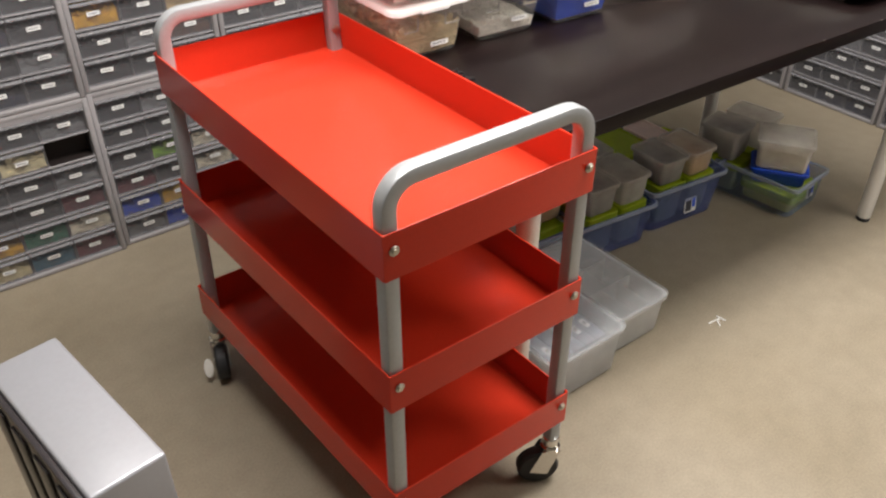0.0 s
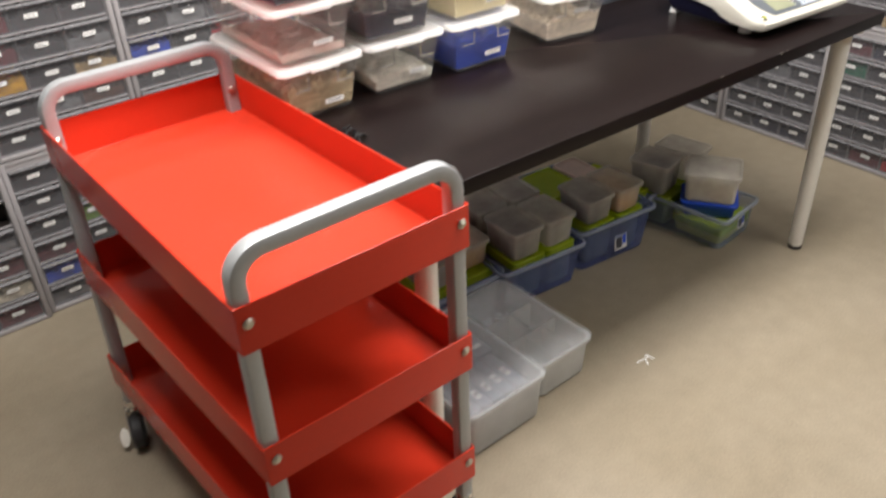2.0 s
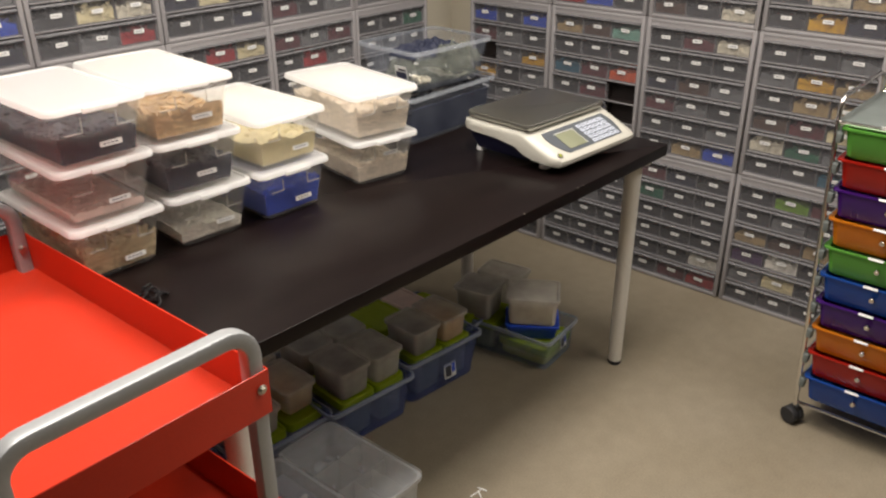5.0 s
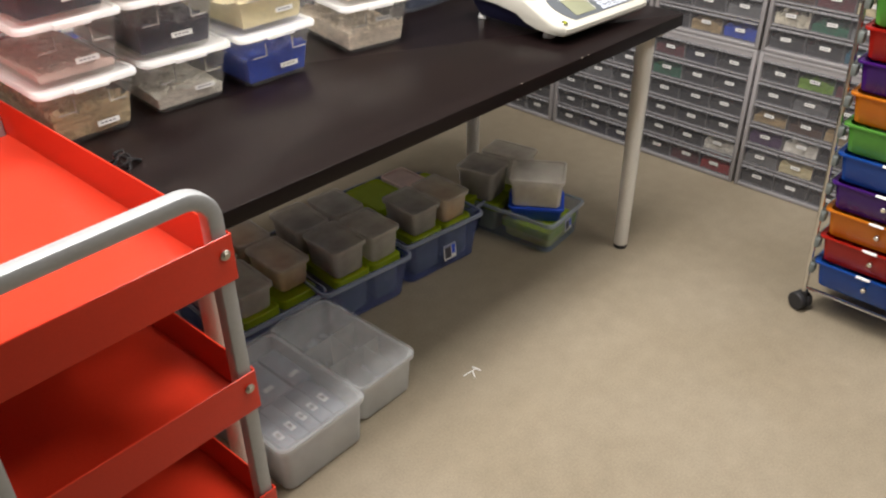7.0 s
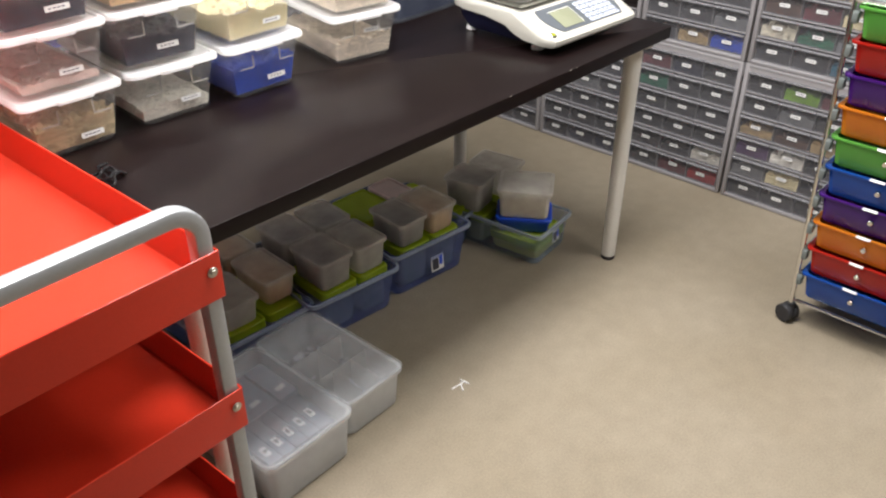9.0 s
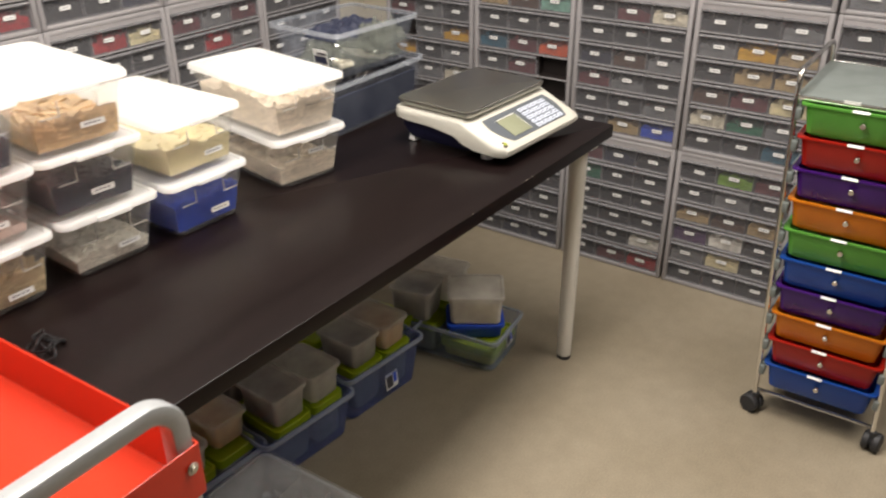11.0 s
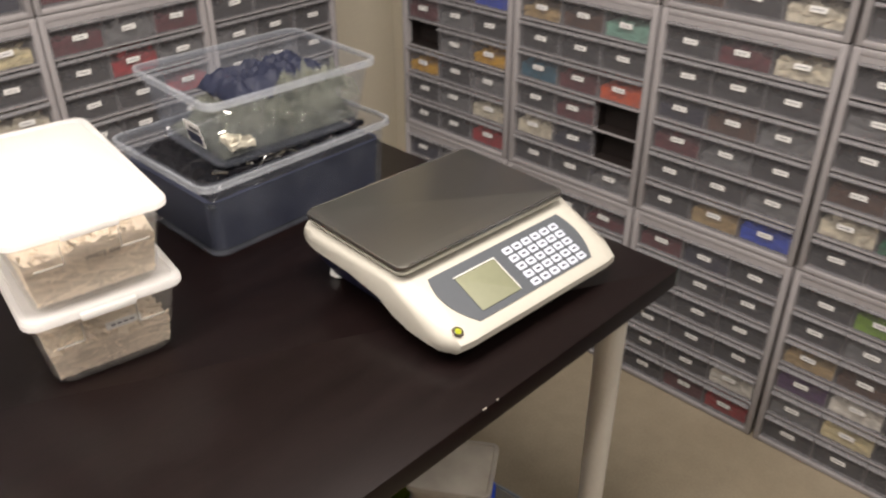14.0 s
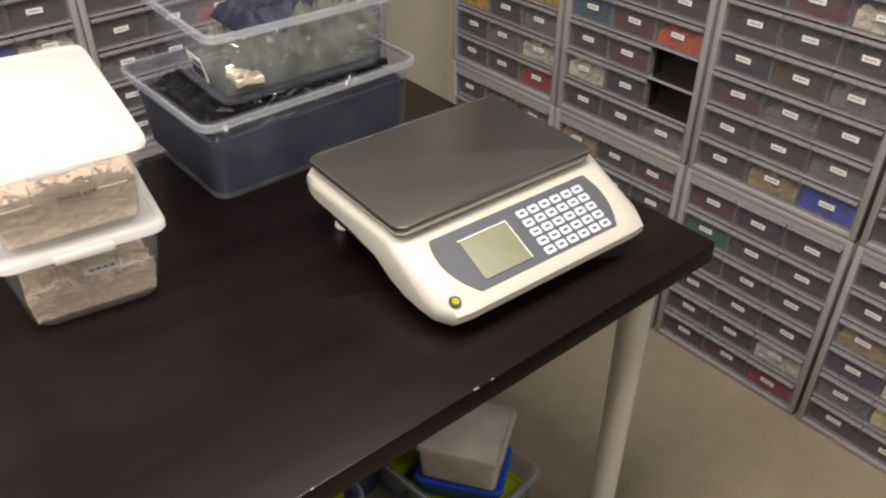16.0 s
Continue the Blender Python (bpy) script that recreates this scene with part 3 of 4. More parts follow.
def table_totes():
    low = thing("open_tote", "clear plastic tote without lid full of black bagged goods", "storage tote", pose(2.460, 2.018, TZ + 0.0005, 0, 0, 0))
    part("tote_body", tub(bmesh.new(), 0.405, 0.30, 0.140, 0.012, 0.012, 0.0022, 0.007, 0.025, rim_h=0.012), C_TOTE, low)
    part("rim", rim_loop(0.405, 0.30, 0.134, 0.025), C_RIM, low)
    bm = bmesh.new()
    loft(bm, [[(x, y, z) for x, y in rr(w, d, 0.02)] for w, d, z in ((0.362, 0.256, 0.008), (0.372, 0.266, 0.1))])
    part("filling", bm, M_NAVY, low, "dark navy goods")
    part("bag", crumple(0.368, 0.262, 0.05, 3.1, 54, 40), M_BLACKBAG, low, "glossy black crumpled bag", pose(0, 0, 0.088))
    # chrome slivers added as highlights on the black bag
    bm = bmesh.new()
    rng = random.Random(4)
    for _ in range(26):
        m = pose(rng.uniform(-0.16, 0.16), rng.choice((-0.112, -0.106, 0.11)) + rng.uniform(-0.006, 0.006), 0.126 + rng.uniform(0, 0.012), rng.uniform(-30, 30), rng.uniform(-30, 30), rng.uniform(0, 180))
        box(bm, -0.014, 0.014, -0.002, 0.002, -0.001, 0.001, m=m)
    tagged(part("bag_highlights", bm, M_CHROME, low, "chrome slivers standing in for highlights on the bag"), kind="stuff")
    rng = random.Random(12)
    for y, z, x0, x1 in ((-0.112, 0.128, -0.13, 0.03), (-0.096, 0.134, -0.10, 0.08), (-0.108, 0.131, 0.04, 0.165), (-0.07, 0.130, 0.09, 0.17), (0.02, 0.131, 0.172, 0.176)):       # rolled folds of the bag
        ph = rng.uniform(0, 6)
        pts = [(x0 + (x1 - x0) * k / 14 + (0.004 if x1 - x0 < 0.01 else 0) * math.sin(k), y + (0.09 * (k / 14 - 0.5) if x1 - x0 < 0.01 else 0.006 * math.sin(0.7 * k + ph)), z + 0.004 * math.sin(1.1 * k + 2 * ph)) for k in range(15)]
        part("bag_fold", tube(bmesh.new(), pts, 0.0065, 8), M_BLACKBAG, low, "glossy rolled fold of the bag")
    up = thing("open_tote", "clear plastic tote holding clear bags and dark blue cloth", "storage tote", pose(2.461, 1.992, TZ + 0.143, 0, 0, -3))
    part("tote_body", tub(bmesh.new(), 0.332, 0.256, 0.122, 0.022, 0.026, 0.002, 0.006, 0.022, rim_h=0.007), C_TOTE, up)
    part("rim", rim_loop(0.332, 0.256, 0.118, 0.022), C_RIM, up)
    part("cloth", crumple(0.21, 0.13, 0.042, 8.2, 40, 26, rough=0.5), M_NAVY, up, "dark blue folded cloth", pose(0.04, 0.03, 0.066))
    part("clear_bag", crumple(0.27, 0.175, 0.072, 5.5, 44, 34, rough=0.6), C_BAG, up, "crinkled clear bag", pose(0.005, 0.0, 0.008))
    part("clear_bag", crumple(0.16, 0.08, 0.06, 9.5, 36, 24, rough=0.8), C_BAG, up, "crinkled clear bag", pose(0.07, -0.055, 0.045))
    bm = bmesh.new()
    heap(bm, random.Random(9), 0.05, 0.035, 0.03, 16, 0.012, 2.0)
    part("pale_pieces", bm, FILL["cream"], up, "pale pieces in a clear bag", pose(-0.095, -0.075, 0.012), smooth=False)
    # small chrome bits scattered as glints over the clear bags
    bm = bmesh.new()
    rng = random.Random(14)
    for _ in range(46):
        m = pose(rng.uniform(-0.11, 0.13), rng.uniform(-0.095, 0.0), 0.07 + rng.uniform(-0.035, 0.03), rng.uniform(-60, 60), rng.uniform(-60, 60), rng.uniform(0, 180))
        box(bm, -0.006, 0.006, -0.0008, 0.0008, -0.0005, 0.0005, m=m)
    tagged(part("bag_glints", bm, M_CHROME, up, "chrome slivers standing in for glints on the clear bags"), kind="stuff")
    bm = bmesh.new()
    box(bm, -0.0008, 0, -0.024, 0.024, -0.02, 0.02)
    box(bm, -0.0014, -0.0008, -0.021, 0.021, -0.017, 0.002, mi=1)
    box(bm, -0.0014, -0.0008, -0.021, 0.010, 0.006, 0.012, mi=2)
    part("label", bm, [M_PAPER, FILL["navy"], M_INK], up, "white and blue printed label", pose(-0.1585, -0.06, 0.058, 0, -12, 0))


# ---- counting scale ----
def counting_scale():
    t = thing("counting_scale", "ivory electronic counting scale with steel pan and grey keypad", "scale", pose(2.508, 1.561, TZ, 0, 0, -3.5) @ Matrix.Diagonal((1.02, 1.025, 1.0, 1)))
    X0, X1 = 2.336 - 2.513, 2.700 - 2.513
    prof = [(-0.160, 0.024), (-0.168, 0.032), (-0.168, 0.042), (-0.158, 0.052), (-0.066, 0.093), (-0.04, 0.098), (0.15, 0.098), (0.168, 0.094), (0.172, 0.082), (0.168, 0.070),
            (0.15, 0.067), (0.06, 0.065), (-0.02, 0.054), (-0.08, 0.035), (-0.12, 0.025)]
    cy, cz = -0.01, 0.065
    rings = []
    n = 14
    for i in range(n + 1):
        x = X0 + (X1 - X0) * (0.5 - 0.5 * math.cos(math.pi * i / n))
        e = min(x - X0, X1 - x)
        k = 1 - 0.16 * max(0.0, 1 - e / 0.012) ** 2
        fr = 0.020 * max(0.0, 1 - e / 0.03) ** 2
        rings.append([(x, (cy + (y - cy) * k) + (fr if y < -0.06 else 0), cz + (z - cz) * k) for y, z in prof])
    part("housing", loft(bmesh.new(), rings), M_SCALEW, t, "ivory plastic housing")
    bm = bmesh.new()
    loft(bm, [[(x, y + o, z) for x, y in rr(w, d, 0.02)] for w, d, z, o in ((0.29, 0.20, 0.012, 0.045), (0.325, 0.25, 0.045, 0.03), (0.33, 0.25, 0.07, 0.035))])
    part("base", bm, M_SCALEB, t, "dark blue plastic underside")
    for x in (-0.13, 0.13):
        for y in (-0.088, 0.135):
            part("foot", cyl(bmesh.new(), 0.016, 0.0005, 0.02, 18, r2=0.012), M_WHITE, t, "white round levelling foot", pose(x, y, 0))
    bm = bmesh.new()
    slab(bm, 0.300, 0.195, 0.099, 0.112, 0.01, 0.002, 0, 0.047)
    part("pan_support", bm, M_STEEL, t)
    bm = bmesh.new()
    slab(bm, 0.338, 0.222, 0.1115, 0.1205, 0.014, 0.003, -0.003, 0.047)
    loft(bm, [[(x - 0.003, y + 0.047, z) for x, y in rr(w, d, 0.014)] for w, d, z in ((0.336, 0.220, 0.1115), (0.330, 0.214, 0.104))], caps=(False, False))
    pan = part("pan", bm, M_STEEL, t, "stainless steel weighing pan")
    for y in (-0.063, 0.157):
        part("rim", tube(bmesh.new(), [(-0.158, y, 0.1195), (0.152, y, 0.1195)], 0.0016, 6), M_CHROME, pan)
    # keypad plate on the sloping front
    slope = math.degrees(math.atan2(0.041, 0.092))
    plane = pose(0, -0.158, 0.0522, slope, 0, 0)

    def arc(x, v, bulge):
        return x + bulge * (1 - ((v - 0.049) / 0.045) ** 2)
    pts = [(arc(-0.132 + 0.02 * (k / 8) ** 2, v, -0.010), v) for k, v in [(k, 0.094 - 0.09 * k / 8) for k in range(9)]] + [(arc(0.124 + 0.012 * k / 8, v, 0.012), v) for k, v in [(k, 0.004 + 0.09 * k / 8) for k in range(9)]]
    bm = bmesh.new()
    loft(bm, [[(x, v, z) for x, v in pts] for z in (0.0003, 0.0014)])
    pad = part("keypad", bm, M_PANEL, t, "dark grey keypad foil", plane)
    bm = bmesh.new()
    box(bm, -0.0995, -0.0205, 0.0762, 0.0775, 0.0015, 0.0026)
    box(bm, -0.0212, -0.0199, 0.0160, 0.0762, 0.0015, 0.0026)
    part("display_bezel", bm, M_WHITE, pad)
    bm = bmesh.new()
    slab(bm, 0.077, 0.061, 0.0023, 0.003, 0.002, 0.0002, -0.060, 0.045)
    part("display", bm, M_LCD, pad, "grey-green liquid crystal display, switched off")
    b = bmesh.new()
    slab(b, 0.0165, 0.0118, 0.0015, 0.0027, 0.0025, 0.0004)
    box(b, -0.004, 0.004, -0.0016, 0.0016, 0.0027, 0.0029, mi=1)
    key = finish(b, "key", [M_KEY, M_INK], True)
    for i in range(6):
        for j in range(5):
            part("key", key, None, pad, "", pose(0.0088 + 0.0203 * i, 0.0765 - 0.0156 * j, 0))
    bm = bmesh.new()
    cyl(bm, 0.0012, 0.0014, 0.002, 8, 0.03, 0.012)
    part("indicator", bm, M_CHROME, pad)
    b = bmesh.new()
    cyl(b, 0.0085, 0, 0.0022, 20, mi=0)
    part("level_ring", b, M_CHROME, pad, "", pose(-0.152, 0.007, 0))
    b = bmesh.new()
    cyl(b, 0.0048, 0.0022, 0.0028, 16)
    part("bubble_level", b, M_BUBBLE, pad, "yellow-green bubble level", pose(-0.152, 0.007, 0))


# ---- rolling cart with coloured drawers ----
def rolling_cart():
    cy, post = 0.667, 0.150
    x0, x1 = 2.742, 3.115
    t = thing("rolling_drawer_cart", "chrome rolling cart with ten multicoloured translucent drawers", "drawer cart", pose((x0 + x1) / 2, cy, 0))
    hx = (x1 - x0) / 2
    def rack(z):          # the light frame has racked over to one side
        return 0.052 * z
    for sy in (-1, 1):
        pts = [(-hx, sy * post, 0.055), (-hx, sy * post, 0.5), (-hx, sy * post, 0.90), (-hx + 0.004, sy * post, 0.93), (-hx + 0.014, sy * post, 0.95), (-hx + 0.035, sy * post, 0.958),
               (hx - 0.035, sy * post, 0.958), (hx - 0.014, sy * post, 0.95), (hx, sy * post, 0.92), (hx, sy * post, 0.5), (hx, sy * post, 0.055)]
        part("side_frame", tube(bmesh.new(), [(x, y + rack(z), z) for x, y, z in pts], 0.0065, 10, ref=(0, 1, 0)), M_CHROME, t, "bent chrome tube side frame")
    for x in (-hx, hx):
        for z in (0.074, 0.898):
            part("cross_bar", tube(bmesh.new(), [(x, -post + rack(z), z), (x, post + rack(z), z)], 0.005, 8), M_CHROME, t)
    bm = bmesh.new()
    slab(bm, 2 * hx - 0.02, 0.305, 0.897, 0.902, 0.01, 0.001, 0, rack(0.9))
    part("top_tray", bm, C_TRAY, t, "smoky clear plastic top tray")
    bm = bmesh.new()
    box(bm, -0.0008, 0, -0.018, 0.018, -0.0034, 0.0034)
    tag = finish(bm, "label", M_PAPER)
    part("label", tag, None, t, "white paper label", pose(-hx - 0.006, 0.03 + rack(0.9), 0.9045))
    names = ("green", "red", "purple", "orange", "green", "blue", "purple", "orange", "red", "blue")
    for i, c in enumerate(names):
        z = 0.819 - 0.0797 * i
        b = bmesh.new()
        loft(b, [[(x, y, zz) for x, y in rr(w, d, 0.018)] for w, d, zz in ((0.345, 0.238, -0.006), (0.352, 0.245, -0.002), (0.366, 0.264, 0.064), (0.378, 0.284, 0.065), (0.378, 0.284, 0.070), (0.362, 0.260, 0.070), (0.347, 0.238, 0.0))])
        d = part("drawer", b, C_DRAWERS[c], t, f"translucent {c} plastic drawer", pose(-0.012, rack(z), z))
        m = pose(-0.181, 0.0, 0.040, 0, -90, 0)
        b = bmesh.new()
        cyl(b, 0.004, 0, 0.008, 10, m=m)
        cyl(b, 0.0085, 0.008, 0.018, 14, r2=0.0065, m=m)
        part("knob", b, M_CHROME, d, "round chrome knob")
        part("label", tag, None, d, "white paper label", pose(-0.1885, 0.01, 0.0692, 0, 52, 0))
        for sy in (-1, 1):
            b = bmesh.new()
            box(b, -hx, hx, *sorted((sy * 0.1415 + rack(z), sy * 0.149 + rack(z))), z + 0.056, z + 0.0635, 0.001)
            box(b, -hx - 0.012, -hx + 0.012, *sorted((sy * 0.1345 + rack(z), sy * 0.149 + rack(z))), z + 0.028, z + 0.0558, 0.004)
            part("runner", b, C_TRAY, t, "smoky plastic drawer runner")
    for x in (-hx, hx):
        for sy in (-1, 1):
            c = part("caster", cyl(bmesh.new(), 0.009, 0.042, 0.062, 12), M_RUBBER, t, "black twin-wheel caster", pose(x, sy * post, 0, 0, 0, 40 * sy + 30))
            for s in (-1, 1):
                part("wheel", cyl(bmesh.new(), 0.0265, -0.009, 0.009, 20, m=pose(0.008, s * 0.0125, 0.0265, 90, 0, 0)), M_RUBBER, c)
            b = bmesh.new()
            cyl(b, 0.02, -0.004, 0.004, 16, m=pose(0.008, 0, 0.030, 90, 0, 0))
            part("hood", b, M_RUBBER, c)


# ---- bins under the table ----
def small_tub(name, label, at, w, d, h, body, lid=None, fill=None, lidlabel=""):
    t = thing(name, label, "food container", at, "small tubs in the bins")
    b = bmesh.new()
    tub(b, w - 0.006, d - 0.006, h - 0.004, 0.008, 0.008, 0.0015, 0.003, 0.014, rim_h=0.004)
    part("tub", b, body, t)
    b = bmesh.new()

    def ring(k, zz):
        return [(px, py, zz) for px, py in rr(w - 2 * k, d - 2 * k, max(0.016 - k, 0.004))]
    sk = 0.026 if lid is C_LIME else 0.012
    loft(b, [ring(0.001, h - sk), ring(0, h - sk + 0.001), ring(0, h - 0.002), ring(0.002, h), ring(0.008, h), ring(0.010, h - 0.003)])
    part("lid", b, lid or body, t, lidlabel)
    if fill:
        b = bmesh.new()
        loft(b, [[(px, py, zz) for px, py in rr(w - 0.028, d - 0.028, 0.01)] for zz in (0.004, h * 0.7)])
        heap(b, random.Random(int(w * 7000 + d * 900 + h * 5000)), w - 0.03, d - 0.03, h * 0.7, 30, 0.016, 1.5, 0.004)
        part("filling", b, FILL[fill], t, smooth=False)
    return t


BINS = {          # front middle of the rim, width, depth, height, turn, what it holds
    "first": (1.640, 1.742, 0.300, 0.38, 0.128, -3, "stacked tubs with lime lids"),
    "second": (1.908, 1.696, 0.305, 0.38, 0.136, -6, "dark and clear tubs on lime ones"),
    "third": (2.206, 1.686, 0.310, 0.40, 0.150, -6, "grey and amber tubs on lime ones"),
    "fourth": (2.577, 1.508, 0.212, 0.36, 0.112, 6, "a white, a blue and lime tubs"),
    "fifth": (2.432, 1.750, 0.110, 0.30, 0.115, 4, "one lime tub"),
}


def bin_frame(key):
    """The middle of a bin on the floor, turned as it stands."""
    x, y, w, d, h, turn, what = BINS[key]
    return pose(x, y, 0.0005, 0, 0, turn) @ pose(0, d / 2, 0)


def bins():
    for key, (x, y, w, d, h, turn, what) in BINS.items():
        pale = key == "fourth"
        t = thing("storage_bin", f"bluish clear plastic bin holding {what}", "storage bin", bin_frame(key), "bins under the table")
        part("bin_body", tub(bmesh.new(), w, d, h, 0.014 if pale else 0.024, 0.014 if pale else 0.020, 0.002, 0.008, 0.022, rim_h=0.010), C_BIN_PALE if pale else C_BIN, t)
        part("rim", rim_loop(w, d, h - 0.004, 0.022), C_BIN_RIM, t, "milky turned-out rim")
        if key in ("third", "fourth"):
            k = 1.0 if key == "third" else 0.8
            b = bmesh.new()
            box(b, -0.024 * k, 0.024 * k, -0.0008, 0, -0.025 * k, 0.025 * k)
            box(b, -0.02 * k, 0.004 * k, -0.0014, -0.0008, -0.02 * k, 0.016 * k, mi=1)
            box(b, 0.007 * k, 0.02 * k, -0.0014, -0.0008, -0.01 * k, 0.02 * k, mi=2)
            part("label", b, [M_PAPER, M_INK, FILL["blue"]], t, "white printed label", pose(0.022, -d / 2 + 0.0130, 0.058, -6, 0, 0) if key == "third" else pose(0.020, -d / 2 + 0.0120, 0.06, -5, 0, 0))
    # tubs in each bin's own frame: x, y, base, width, depth, height, load, turn; lower ones with lime lids first
    for key, x, y, z, w, d, h, fill, turn in (
            ("first", -0.040, -0.075, 0.008, 0.115, 0.165, 0.122, "straw", 0), ("first", 0.082, -0.070, 0.008, 0.115, 0.165, 0.122, "straw", 1), ("first", -0.040, 0.095, 0.008, 0.115, 0.150, 0.122, "straw", 0), ("first", 0.080, 0.098, 0.008, 0.110, 0.150, 0.122, "lime", 0),
            ("second", -0.040, -0.088, 0.008, 0.118, 0.155, 0.130, "lime", 2), ("second", 0.076, -0.086, 0.008, 0.105, 0.155, 0.130, "lime", 3), ("second", -0.048, 0.080, 0.008, 0.118, 0.150, 0.126, "lime", 1), ("second", 0.076, 0.080, 0.008, 0.105, 0.150, 0.126, "lime", 0),
            ("third", -0.048, -0.092, 0.008, 0.118, 0.160, 0.132, "lime", 2), ("third", 0.070, -0.092, 0.008, 0.108, 0.160, 0.132, "lime", 3),
            ("fourth", 0.0, -0.072, 0.008, 0.170, 0.185, 0.062, "limey", 0), ("fourth", -0.052, 0.090, 0.008, 0.085, 0.120, 0.105, "lime", 0), ("fourth", 0.046, 0.090, 0.008, 0.085, 0.120, 0.105, "lime", 0),
            ("fifth", 0.0, 0.0, 0.008, 0.085, 0.24, 0.120, "lime", 0)):
        small_tub("lidded_tub", "frosted tub with lime green lid inside the bin", bin_frame(key) @ pose(x, y, z, 0, 0, turn), w, d, h, FILL["limey"] if fill == "limey" else C_FROST, C_LIME, fill, "lime green lid")
    for key, x, y, z, w, d, h, fill, lid, turn, lab in (
            ("first", -0.046, -0.075, 0.1305, 0.112, 0.160, 0.078, None, None, 0, "empty frosted clear tub stacked in the bin"), ("first", 0.090, -0.048, 0.1305, 0.108, 0.165, 0.080, "amber", None, 1, "frosted tub holding amber pieces"),
            ("first", -0.040, 0.095, 0.1305, 0.112, 0.150, 0.074, "grey", None, 1, "frosted tub holding grey pieces"), ("first", 0.086, 0.115, 0.1305, 0.108, 0.135, 0.078, "amber", None, 0, "frosted tub holding amber pieces"),
            ("second", -0.044, -0.090, 0.1385, 0.115, 0.150, 0.092, "smoke", None, 3, "frosted tub holding dark pieces"), ("second", 0.076, -0.088, 0.1385, 0.112, 0.150, 0.090, None, None, 3, "empty frosted clear tub stacked in the bin"),
            ("second", -0.052, 0.075, 0.1345, 0.115, 0.150, 0.092, "smoke", None, 2, "frosted tub holding dark pieces"), ("second", 0.072, 0.072, 0.1345, 0.112, 0.145, 0.094, "grey", None, 1, "frosted tub holding grey pieces"),
            ("third", -0.050, -0.095, 0.1405, 0.112, 0.150, 0.084, "smoke", None, 3, "frosted tub holding dark grey pieces"), ("third", 0.066, -0.092, 0.1405, 0.110, 0.155, 0.084, "amber", None, 4, "frosted tub holding amber pieces"),
            ("fourth", 0.010, -0.056, 0.1226, 0.150, 0.172, 0.098, "white", None, 27, "frosted tub holding white pieces"), ("fourth", -0.046, 0.118, 0.1136, 0.125, 0.140, 0.104, "dark", None, 6, "frosted tub holding black pieces"),
            ("fourth", 0.082, 0.100, 0.1136, 0.110, 0.160, 0.106, None, None, 4, "empty frosted clear tub stacked in the bin")):
        small_tub("frosted_tub", lab, bin_frame(key) @ pose(x, y, z, 0, 0, turn), w, d, h, C_FROST, lid, fill)
    small_tub("lidded_tub", "frosted tub with a broad lime green lid in the bin", bin_frame("third") @ pose(-0.040, 0.082, 0.008, 0, 0, 5), 0.140, 0.170, 0.160, C_FROST, C_LIME, "lime", "lime green lid")
    small_tub("lidded_tub", "frosted tub with a pale pink lid in the bin", bin_frame("third") @ pose(0.082, 0.085, 0.008, 0, 0, 4), 0.100, 0.165, 0.166, C_FROST, FILL["pink"], None, "pale pink lid")
    small_tub("lidded_tub", "small tub with lime green lid standing upright", bin_frame("fourth") @ pose(0.091, -0.03, 0.0925, 0, 0, 4), 0.028, 0.09, 0.045, C_FROST, C_LIME, None, "lime green lid")
    small_tub("blue_tub", "shallow bright blue tub under a frosted one", bin_frame("fourth") @ pose(0.006, -0.056, 0.0705, 0, 0, 30), 0.132, 0.176, 0.052, FILL["blue"], FILL["blue"], None)


